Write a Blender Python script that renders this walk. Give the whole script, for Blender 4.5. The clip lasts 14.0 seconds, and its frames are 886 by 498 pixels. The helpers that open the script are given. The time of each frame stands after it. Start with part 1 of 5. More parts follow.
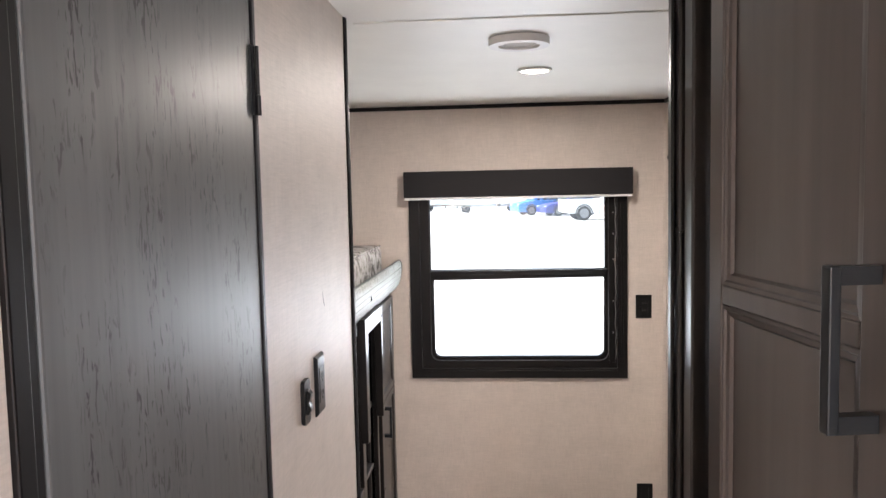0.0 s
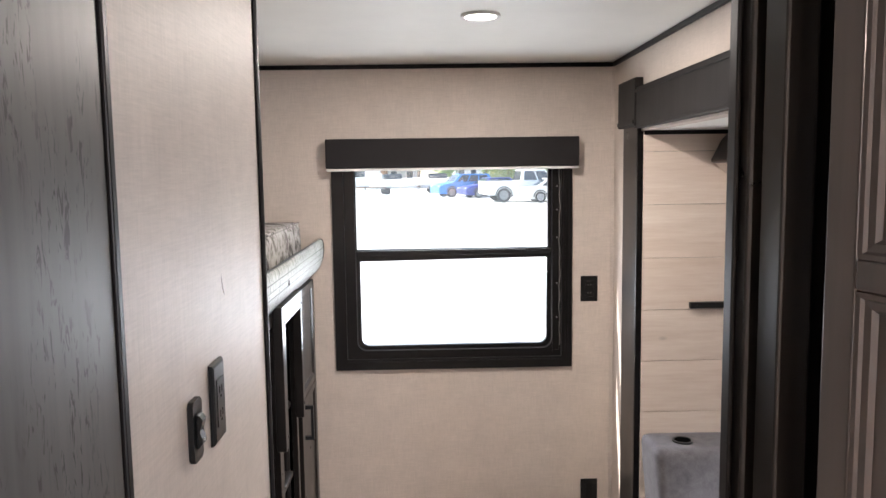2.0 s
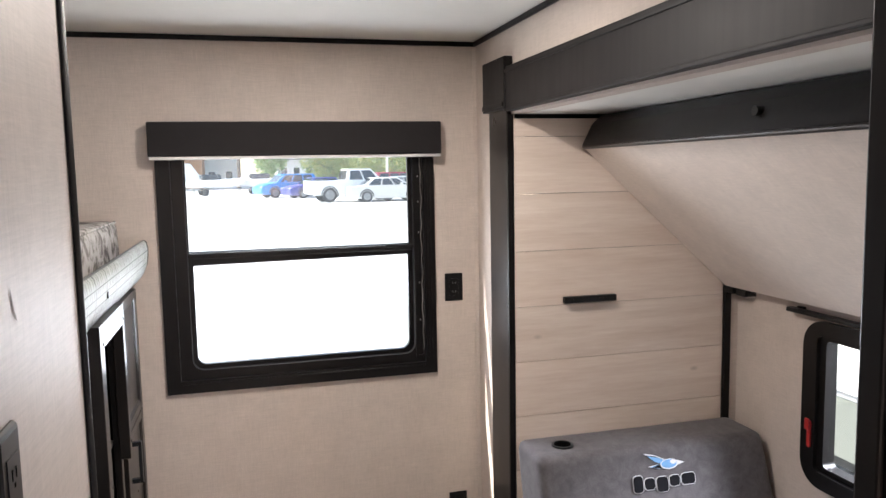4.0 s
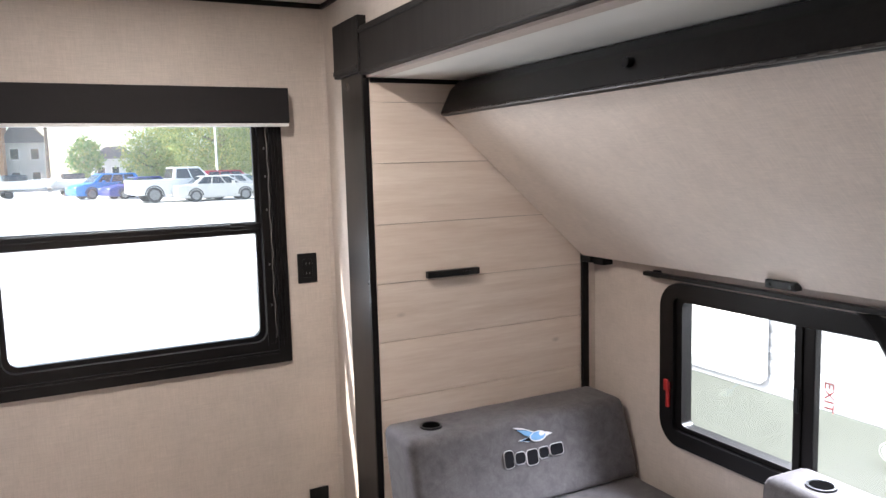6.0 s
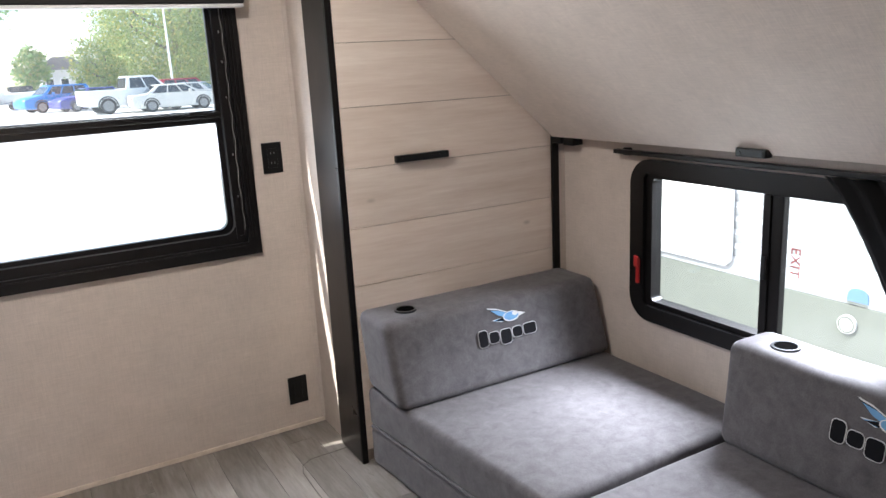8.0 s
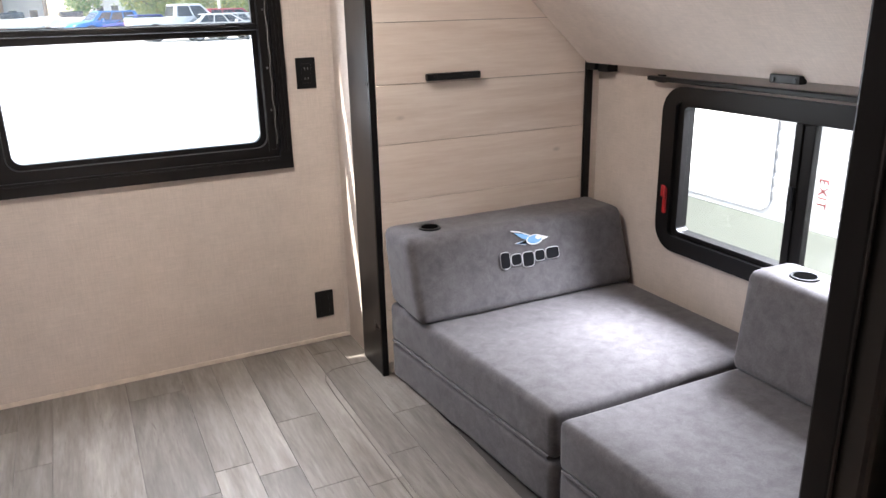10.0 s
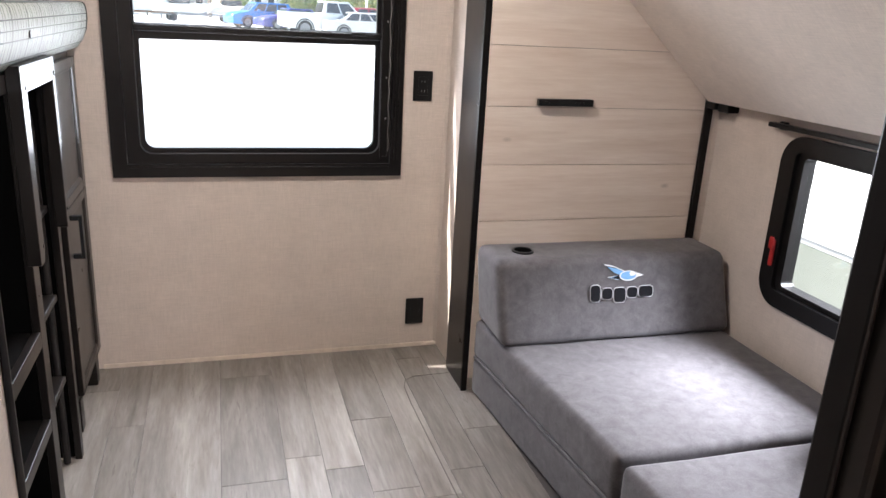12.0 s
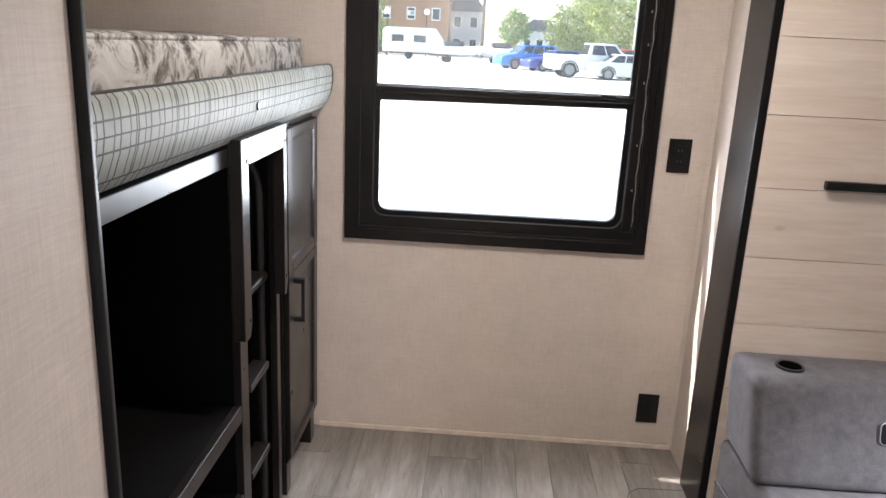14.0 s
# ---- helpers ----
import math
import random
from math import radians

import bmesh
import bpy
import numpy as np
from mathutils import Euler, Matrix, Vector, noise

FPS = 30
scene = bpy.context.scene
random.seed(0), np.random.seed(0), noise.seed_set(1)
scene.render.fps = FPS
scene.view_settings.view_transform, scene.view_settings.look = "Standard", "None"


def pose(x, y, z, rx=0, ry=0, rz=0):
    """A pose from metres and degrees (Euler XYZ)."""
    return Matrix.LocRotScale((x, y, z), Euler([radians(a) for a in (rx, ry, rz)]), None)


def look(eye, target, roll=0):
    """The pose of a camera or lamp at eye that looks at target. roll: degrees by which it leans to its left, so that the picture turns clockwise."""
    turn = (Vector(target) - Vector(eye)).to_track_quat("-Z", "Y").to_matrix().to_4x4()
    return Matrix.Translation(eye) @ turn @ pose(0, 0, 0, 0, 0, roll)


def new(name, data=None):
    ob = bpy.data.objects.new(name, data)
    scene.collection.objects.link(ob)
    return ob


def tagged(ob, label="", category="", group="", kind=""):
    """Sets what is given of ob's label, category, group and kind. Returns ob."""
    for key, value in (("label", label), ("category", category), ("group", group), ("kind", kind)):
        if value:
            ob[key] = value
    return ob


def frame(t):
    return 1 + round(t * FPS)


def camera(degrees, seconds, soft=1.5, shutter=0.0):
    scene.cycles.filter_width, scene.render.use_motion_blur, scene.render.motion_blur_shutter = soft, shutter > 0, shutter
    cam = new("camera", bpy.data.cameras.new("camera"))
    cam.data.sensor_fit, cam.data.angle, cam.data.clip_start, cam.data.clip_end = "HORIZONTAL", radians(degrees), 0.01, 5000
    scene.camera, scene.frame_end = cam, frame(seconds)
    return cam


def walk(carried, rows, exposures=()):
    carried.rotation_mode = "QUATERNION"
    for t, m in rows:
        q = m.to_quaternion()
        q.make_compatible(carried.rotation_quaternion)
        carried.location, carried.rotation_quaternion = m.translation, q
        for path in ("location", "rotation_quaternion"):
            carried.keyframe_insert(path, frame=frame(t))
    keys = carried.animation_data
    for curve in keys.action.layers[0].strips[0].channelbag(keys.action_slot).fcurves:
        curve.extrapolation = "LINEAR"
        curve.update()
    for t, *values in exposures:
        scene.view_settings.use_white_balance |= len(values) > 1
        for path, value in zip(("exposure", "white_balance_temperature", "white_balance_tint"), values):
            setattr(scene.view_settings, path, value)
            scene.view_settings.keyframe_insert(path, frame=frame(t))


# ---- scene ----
cam = camera(61.3, 14.0)
PATH = [
    (0, (0.244, 0.305, 1.638), (0.074, 2.292, 1.485), -1.2),
    (0.5, (0.211, 0.392, 1.61), (0.081, 2.379, 1.424), -0.9),
    (1, (0.192, 0.473, 1.592), (0.117, 2.461, 1.385), -0.7),
    (1.5, (0.185, 0.565, 1.593), (0.168, 2.554, 1.381), -0.7),
    (2, (0.179, 0.664, 1.59), (0.223, 2.653, 1.386), -0.8),
    (2.5, (0.168, 0.748, 1.582), (0.311, 2.733, 1.381), -1.1),
    (3, (0.141, 0.834, 1.564), (0.388, 2.808, 1.35), -1.0),
    (5.5, (0.061, 1.149, 1.497), (0.902, 2.953, 1.297), -1.6),
    (6, (0.073, 1.167, 1.451), (0.978, 2.936, 1.225), -1.6),
    (6.5, (0.075, 1.191, 1.437), (1.04, 2.918, 1.143), -1.9),
    (7, (0.075, 1.189, 1.387), (1.051, 2.9, 1.043), -2.8),
    (7.5, (0.083, 1.186, 1.369), (1.04, 2.893, 0.959), -3.5),
    (8, (0.072, 1.188, 1.373), (1.022, 2.882, 0.896), -3.1),
    (10.5, (0.093, 1.095, 1.295), (0.871, 2.825, 0.66), -0.8),
    (11, (0.102, 1.079, 1.312), (0.814, 2.833, 0.668), -0.0),
    (11.5, (0.121, 1.081, 1.333), (0.763, 2.871, 0.714), 1.7),
    (12, (0.148, 1.085, 1.341), (0.705, 2.91, 0.742), 3.1),
    (12.5, (0.182, 1.111, 1.356), (0.583, 2.971, 0.741), 3.0),
    (13, (0.202, 1.177, 1.364), (0.402, 3.071, 0.753), 3.1),
    (13.5, (0.219, 1.285, 1.381), (0.27, 3.2, 0.806), 3.7),
    (14, (0.24, 1.38, 1.404), (0.149, 3.305, 0.87), 2.7),
]
walk(cam, [(t, look(eye, target, roll)) for t, eye, target, roll in PATH], [(0, 1.54, 6500, 10), (2, 1.48, 6500, 10), (3, 1.40, 6500, 10), (5.5, 1.36, 6450, 10), (7.5, 1.24, 6250, 7), (8.5, 1.28, 6300, 8), (11, 1.58, 6450, 10), (12.5, 1.46, 6450, 10), (14, 1.45, 6450, 9)])


# ---- light ----
world = bpy.data.worlds.new("sky")
scene.world = world
world.use_nodes = True
wn = world.node_tree.nodes
sky = wn.new("ShaderNodeTexSky")
sky.sky_type, sky.sun_disc = "NISHITA", False
SUN_EL, SUN_AZ = 46.0, -76.0          # azimuth from +y towards +x
sky.sun_elevation, sky.sun_rotation = radians(SUN_EL), radians(SUN_AZ)
sky.dust_density = 0.8
wn["Background"].inputs["Strength"].default_value = 0.15
world.node_tree.links.new(sky.outputs[0], wn["Background"].inputs["Color"])
sun = new("sun", bpy.data.lights.new("sun", "SUN"))
sun.data.energy, sun.data.angle, sun.data.color = 4.8, radians(0.5), (1, 0.95, 0.88)
away = Vector((math.sin(radians(SUN_AZ)) * math.cos(radians(SUN_EL)), math.cos(radians(SUN_AZ)) * math.cos(radians(SUN_EL)), math.sin(radians(SUN_EL))))
sun.matrix_world = look(away * 30, (0, 0, 0))
LAMP_W = 7.5
# added lamps: sky and ground light at both windows, unseen fill behind the camera
for lname, eye_, aim_, size_, watts in (("back_window_sky", (0.29, 4.25, 1.98), (0.40, 2.7, 0.3), (1.0, 0.5), 22.0), ("back_window_ground_fill", (0.297, 3.935, 1.03), (0.20, 2.0, 1.30), (0.80, 0.37), 5.0), ("slide_window_sky", (3.10, 2.55, 1.90), (1.36, 2.55, 0.36), (1.5, 1.0), 242.0), ("cabin_fill", (0.985, -1.0, 1.25), (-0.6, 0.6, 1.1), (0.75, 1.1), 17.0)):
    wl_ = new(lname, bpy.data.lights.new(lname, "AREA"))
    wl_.data.shape, wl_.data.size, wl_.data.size_y, wl_.data.energy, wl_.data.color = "RECTANGLE", size_[0], size_[1], watts, (0.87, 0.89, 1.0)
    wl_.matrix_world = look(eye_, aim_)



# ---- materials ----
def material(name, color, rough=0.5, metal=0.0, spec=0.5):
    m = bpy.data.materials.new(name)
    m.use_nodes = True
    b = m.node_tree.nodes["Principled BSDF"]
    b.inputs["Base Color"].default_value = (*color, 1)
    b.inputs["Roughness"].default_value = rough
    b.inputs["Metallic"].default_value = metal
    b.inputs["Specular IOR Level"].default_value = spec
    return m, m.node_tree.nodes, m.node_tree.links, b


def coords(nodes, links, scale, source="Object"):
    tc, mp = nodes.new("ShaderNodeTexCoord"), nodes.new("ShaderNodeMapping")
    mp.inputs["Scale"].default_value = scale
    links.new(tc.outputs[source], mp.inputs["Vector"])
    return mp.outputs["Vector"]


def noise_tex(nodes, links, vec, scale, detail=4.0, rough=0.6, dist=0.0):
    n = nodes.new("ShaderNodeTexNoise")
    n.inputs["Scale"].default_value, n.inputs["Detail"].default_value = scale, detail
    n.inputs["Roughness"].default_value, n.inputs["Distortion"].default_value = rough, dist
    links.new(vec, n.inputs["Vector"])
    return n.outputs["Fac"]


def ramp(nodes, links, fac, stops):
    r = nodes.new("ShaderNodeValToRGB")
    e = r.color_ramp.elements
    e[0].position, e[0].color = stops[0][0], (*stops[0][1], 1)
    e[1].position, e[1].color = stops[-1][0], (*stops[-1][1], 1)
    for p, c in stops[1:-1]:
        e.new(p).color = (*c, 1)
    links.new(fac, r.inputs["Fac"])
    return r.outputs["Color"]


def mix(nodes, links, kind, fac, a, b):
    m = nodes.new("ShaderNodeMix")
    m.data_type, m.blend_type = "RGBA", kind
    for sock, v in ((m.inputs[0], fac), (m.inputs[6], a), (m.inputs[7], b)):
        if isinstance(v, (int, float)):
            sock.default_value = v
        elif isinstance(v, tuple):
            sock.default_value = (*v, 1)
        else:
            links.new(v, sock)
    return m.outputs[2]


def bump(nodes, links, bsdf, height, strength, dist=0.001):
    b = nodes.new("ShaderNodeBump")
    b.inputs["Strength"].default_value, b.inputs["Distance"].default_value = strength, dist
    links.new(height, b.inputs["Height"])
    links.new(b.outputs["Normal"], bsdf.inputs["Normal"])


def grey(v):
    return (v, v, v)


def plain(name, color, rough=0.5, metal=0.0, vary=0.12, scale=25.0, spec=0.5, relief=0.03, gloss=0.03):
    m, n, l, b = material(name, color, rough, metal, spec)
    f = noise_tex(n, l, coords(n, l, (1, 1, 1)), scale, 5)
    lo, hi = tuple(c * (1 - vary) for c in color), tuple(min(1, c * (1 + vary)) for c in color)
    l.new(ramp(n, l, f, [(0.3, lo), (0.7, hi)]), b.inputs["Base Color"])
    l.new(ramp(n, l, f, [(0.3, grey(max(0, rough - gloss))), (0.7, grey(min(1, rough + gloss)))]), b.inputs["Roughness"])
    if relief:
        bump(n, l, b, f, relief)
    return m


def linen(name, color, rough=0.5, weft=(19, 19, 340), warp=(340, 340, 18), relief=0.36):
    """Woven-look vinyl wallpaper: threads both ways and soft blotches."""
    m, n, l, b = material(name, color, rough, spec=0.4)
    across = noise_tex(n, l, coords(n, l, weft), 1.0, 4, 0.75)
    along = noise_tex(n, l, coords(n, l, warp), 1.0, 4, 0.75)
    blot = noise_tex(n, l, coords(n, l, (1, 1, 1)), 9.0, 4)
    thread = mix(n, l, "MIX", 0.5, across, along)
    lo, hi = tuple(c * 0.87 for c in color), tuple(min(1, c * 1.09) for c in color)
    base = ramp(n, l, thread, [(0.36, lo), (0.64, hi)])
    l.new(mix(n, l, "MULTIPLY", 0.5, base, ramp(n, l, blot, [(0.3, grey(0.82)), (0.7, grey(1.0))])), b.inputs["Base Color"])
    bump(n, l, b, thread, relief, 0.0006)
    return m


def wood(name, dark, light, stretch, rough=0.4, knots=True, random_tone=0.0, grain=1.0, streak=None, bumpy=0.1):
    """Printed or stained wood: stretch holds the scale of the grain on each axis."""
    m, n, l, b = material(name, light, rough)
    v = coords(n, l, stretch)
    if random_tone:
        oi, comb, add = n.new("ShaderNodeObjectInfo"), n.new("ShaderNodeCombineXYZ"), n.new("ShaderNodeVectorMath")
        mul = n.new("ShaderNodeMath")
        mul.operation = "MULTIPLY"
        mul.inputs[1].default_value = 57.0
        l.new(oi.outputs["Random"], mul.inputs[0])
        for k in range(3):
            l.new(mul.outputs[0], comb.inputs[k])
        l.new(v, add.inputs[0])
        l.new(comb.outputs[0], add.inputs[1])
        v = add.outputs[0]
    f = noise_tex(n, l, v, 1.0, 6, 0.62, 0.6)
    fine = noise_tex(n, l, v, 7.0, 3, 0.6)
    both = mix(n, l, "MIX", 0.35 * grain, f, fine)
    col = ramp(n, l, both, [(0.30, dark), (0.52, tuple((a + c) / 2 for a, c in zip(dark, light))), (0.70, light)])
    if streak:
        sf = noise_tex(n, l, v, 3.1, 4, 0.75, 1.2)
        mask = ramp(n, l, sf, [(0.60, grey(0)), (0.68, grey(1))])
        col = mix(n, l, "MIX", mask, col, streak)
    if knots:
        vo = n.new("ShaderNodeTexVoronoi")
        vo.inputs["Scale"].default_value = 3.4
        l.new(coords(n, l, (1.0, 1.0, 2.1)), vo.inputs["Vector"])
        col = mix(n, l, "MIX", ramp(n, l, vo.outputs["Distance"], [(0.015, grey(0.55)), (0.075, grey(0))]), col, tuple(c * 0.55 for c in dark))
    if random_tone:
        tone = n.new("ShaderNodeMapRange")
        tone.inputs["To Min"].default_value, tone.inputs["To Max"].default_value = 1 - random_tone, 1 + random_tone
        l.new(oi.outputs["Random"], tone.inputs["Value"])
        hs = n.new("ShaderNodeHueSaturation")
        l.new(tone.outputs["Result"], hs.inputs["Value"])
        l.new(col, hs.inputs["Color"])
        col = hs.outputs["Color"]
    l.new(col, b.inputs["Base Color"])
    l.new(ramp(n, l, both, [(0.3, grey(min(1, rough + 0.1))), (0.7, grey(max(0, rough - 0.06)))]), b.inputs["Roughness"])
    bump(n, l, b, both, bumpy)
    return m


def glass_pane(name, tint=(1, 1, 1), haze_share=0.0):
    m, n, l, b = material(name, tint, 0.0)
    n.remove(b)
    tr, gl, mx = n.new("ShaderNodeBsdfTransparent"), n.new("ShaderNodeBsdfGlossy"), n.new("ShaderNodeMixShader")
    lw, pw = n.new("ShaderNodeLayerWeight"), n.new("ShaderNodeMath")
    tr.inputs[0].default_value = (*tint, 1)
    gl.inputs["Roughness"].default_value = 0.02
    pw.operation = "POWER"
    pw.inputs[1].default_value = 5.0
    l.new(lw.outputs["Facing"], pw.inputs[0])
    mr = n.new("ShaderNodeMapRange")
    mr.inputs["To Min"].default_value, mr.inputs["To Max"].default_value = 0.03, 0.7
    l.new(pw.outputs[0], mr.inputs["Value"])
    l.new(mr.outputs[0], mx.inputs[0])
    l.new(tr.outputs[0], mx.inputs[1])
    l.new(gl.outputs[0], mx.inputs[2])
    if haze_share:
        # Glare haze over the view, put into the pane as a translucent share.
        haze, haze_mix = n.new("ShaderNodeBsdfTranslucent"), n.new("ShaderNodeMixShader")
        haze.inputs[0].default_value = (0.9, 0.93, 0.92, 1)
        haze_noise = noise_tex(n, l, coords(n, l, (1, 1, 1)), 6.0, 5)
        l.new(ramp(n, l, haze_noise, [(0.3, grey(0.75 * haze_share)), (0.7, grey(1.25 * haze_share))]), haze_mix.inputs[0])
        l.new(mx.outputs[0], haze_mix.inputs[1])
        l.new(haze.outputs[0], haze_mix.inputs[2])
        l.new(haze_mix.outputs[0], n["Material Output"].inputs["Surface"])
    else:
        l.new(mx.outputs[0], n["Material Output"].inputs["Surface"])
    return m


def glow(name, color, strength):
    m, n, l, b = material(name, color)
    b.inputs["Emission Color"].default_value = (*color, 1)
    b.inputs["Emission Strength"].default_value = strength
    return m


def suede(name, color):
    m, n, l, b = material(name, color, 0.85, spec=0.2)
    v = coords(n, l, (1, 1, 1))
    big, fine = noise_tex(n, l, v, 24, 7, 0.7, 0.4), noise_tex(n, l, v, 260, 3)
    lo, hi = tuple(c * 0.74 for c in color), tuple(c * 1.26 for c in color)
    col = ramp(n, l, big, [(0.3, lo), (0.7, hi)])
    l.new(mix(n, l, "MULTIPLY", 0.6, col, ramp(n, l, fine, [(0.3, grey(0.75)), (0.7, grey(1.1))])), b.inputs["Base Color"])
    b.inputs["Sheen Weight"].default_value = 0.22
    b.inputs["Sheen Roughness"].default_value = 0.4
    bump(n, l, b, fine, 0.25, 0.0008)
    return m


def marbled(name):
    m, n, l, b = material(name, (0.4, 0.38, 0.36), 0.75, spec=0.2)
    v = coords(n, l, (1, 1, 1))
    f = noise_tex(n, l, v, 11, 6, 0.7, 1.6)
    l.new(ramp(n, l, f, [(0.36, (0.035, 0.030, 0.027)), (0.45, (0.15, 0.135, 0.12)), (0.53, (0.36, 0.34, 0.315)), (0.75, (0.47, 0.445, 0.42))]), b.inputs["Base Color"])
    bump(n, l, b, noise_tex(n, l, v, 120, 3), 0.2)
    return m


def satin(name, dark, light, rough=0.29, spec=0.38):
    """Dark stained, lacquered wood with a faint upright figure."""
    m, n, l, b = material(name, light, rough, spec=spec)
    f = noise_tex(n, l, coords(n, l, (38, 38, 2.2)), 1.0, 4, 0.55, 0.3)
    l.new(ramp(n, l, f, [(0.3, dark), (0.7, light)]), b.inputs["Base Color"])
    smudge = noise_tex(n, l, coords(n, l, (1, 1, 1)), 7.0, 4)
    l.new(ramp(n, l, smudge, [(0.3, grey(rough - 0.02)), (0.7, grey(rough + 0.03))]), b.inputs["Roughness"])
    return m


def pitted(name, dark, light, pit):
    """Printed dark oak: soft upright clouds with clusters of short dark pores."""
    m, n, l, b = material(name, light, 0.4)
    cloud = noise_tex(n, l, coords(n, l, (9, 9, 0.9)), 1.0, 5, 0.55, 0.5)
    fine = noise_tex(n, l, coords(n, l, (90, 90, 2.5)), 1.0, 3, 0.5)
    col = ramp(n, l, mix(n, l, "MIX", 0.35, cloud, fine), [(0.32, dark), (0.68, light)])
    pores = noise_tex(n, l, coords(n, l, (150, 150, 34)), 1.0, 3, 0.6, 0.8)
    patch = noise_tex(n, l, coords(n, l, (9, 9, 3.4)), 1.0, 3, 0.6)
    both = n.new("ShaderNodeMath")
    both.operation = "MULTIPLY"
    l.new(ramp(n, l, pores, [(0.56, grey(0)), (0.62, grey(1))]), both.inputs[0])
    l.new(ramp(n, l, patch, [(0.46, grey(0)), (0.56, grey(1))]), both.inputs[1])
    l.new(mix(n, l, "MIX", both.outputs[0], col, pit), b.inputs["Base Color"])
    l.new(ramp(n, l, cloud, [(0.3, grey(0.36)), (0.7, grey(0.43))]), b.inputs["Roughness"])
    bump(n, l, b, fine, 0.03)
    return m


WALL = linen("linen_wallpaper", (0.63, 0.55, 0.485))
BUNK_LINEN = linen("bunk_underside_linen", (0.80, 0.71, 0.63), 0.5, (25, 260, 0), (260, 22, 0), 0.6)
CEIL = plain("ceiling_white", (0.85, 0.845, 0.785), 0.45, vary=0.03, scale=6)
TRIM = plain("dark_trim", (0.0055, 0.0045, 0.0043), 0.4, vary=0.2, relief=0, gloss=0.01, spec=0.22)
CABINET = satin("dark_cabinet", (0.0075, 0.0060, 0.0052), (0.0155, 0.0128, 0.0113))
# Brown raised above the cabinet's stain so the colour carries warm reflected light.
LITDOORSTAIN = satin("lit_brown_door", (0.038, 0.0275, 0.0235), (0.060, 0.0450, 0.0385), 0.34, 0.5)
LITDOORSTAIN.node_tree.nodes["Principled BSDF"].inputs["Coat Weight"].default_value = 0.9
LITDOORSTAIN.node_tree.nodes["Principled BSDF"].inputs["Coat Roughness"].default_value = 0.16
CASING = satin("dark_casing", (0.009, 0.0078, 0.0073), (0.0165, 0.0145, 0.0136), 0.50, 0.22)
DOORWOOD = pitted("streaked_door", (0.062, 0.0625, 0.061), (0.112, 0.112, 0.108), (0.008, 0.007, 0.0065))
PLANKWALL = wood("whitewashed_plank", (0.67, 0.545, 0.450), (0.86, 0.760, 0.665), (1.2, 13, 15), 0.5, random_tone=0.06, bumpy=0.05)
FLOORWOOD = wood("grey_floor_plank", (0.125, 0.108, 0.094), (0.335, 0.306, 0.276), (15, 1.7, 15), 0.33, knots=False, random_tone=0.26, grain=0.8, streak=(0.165, 0.143, 0.124), bumpy=0.06)
FLOORGAP = plain("floor_joint", (0.05, 0.045, 0.04), 0.6)
BLACKALU = plain("black_window_frame", (0.005, 0.0043, 0.0042), 0.38, vary=0.2, relief=0, gloss=0.01, spec=0.3)
GASKET = plain("gasket_rubber", (0.22, 0.21, 0.20), 0.2, relief=0)
PIPING = plain("brown_piping", (0.055, 0.042, 0.037), 0.4, relief=0)
PLASTIC = plain("black_plastic", (0.007, 0.007, 0.007), 0.32, vary=0.15, relief=0, gloss=0.01, spec=0.3)
VINYL = plain("dark_vinyl", (0.016, 0.014, 0.013), 0.36, vary=0.25, scale=60, spec=0.3)
HANDLE = plain("gunmetal_handle", (0.024, 0.0265, 0.029), 0.36, metal=0.5, vary=0.1, relief=0, gloss=0.01)
SUEDE = suede("grey_suede", (0.120, 0.112, 0.116))
MARBLE = marbled("marbled_mattress_cloth")
WHITE = plain("white_plastic", (0.75, 0.74, 0.72), 0.4, vary=0.03)
GLASS = glass_pane("clear_glass", (0.97, 0.985, 0.975))
HAZYGLASS = glass_pane("hazy_glass", (0.97, 0.985, 0.975), 0.013)
# Near-black colour carries the shade inside the storage cubbies.
INSIDE_SHADE = plain("cabinet_inside_shade", (0.004, 0.0037, 0.0035), 0.8, spec=0.05)
RED = plain("red_plastic", (0.45, 0.02, 0.02), 0.4)
STEEL = plain("screw_steel", (0.30, 0.30, 0.30), 0.3, metal=0.9)
LAMPGLASS = glow("lit_lens", (1.0, 0.97, 0.92), 6.0)


# ---- building helpers ----
ORIGIN = {}


def thing(name, origin, label, category, group="", kind=""):
    ob = new(name)
    ob.location = origin
    ob.empty_display_size = 0.05
    ORIGIN[ob.name] = Vector(origin)
    return tagged(ob, label, category, group, kind)


def part(name, bm, mat, parent=None, label="", smooth=False):
    """Links a bmesh, laid out in world metres, as one mesh object under a thing or a part."""
    at = ORIGIN[parent.name] if parent else Vector((0, 0, 0))
    bmesh.ops.translate(bm, verts=bm.verts, vec=-at)
    bmesh.ops.recalc_face_normals(bm, faces=bm.faces)
    me = bpy.data.meshes.new(name)
    bm.to_mesh(me)
    bm.free()
    for m in mat if isinstance(mat, (list, tuple)) else [mat]:
        me.materials.append(m)
    if smooth:
        me.polygons.foreach_set("use_smooth", [True] * len(me.polygons))
        me.set_sharp_from_angle(angle=radians(38))
    ob = new(name, me)
    ORIGIN[ob.name] = at
    if parent:
        ob.parent = parent
    if label:
        ob["label"] = label
    return ob


def structure(name, bm, mat, label, smooth=False):
    return tagged(part(name, bm, mat, None, "", smooth), label, "", "", "structure")


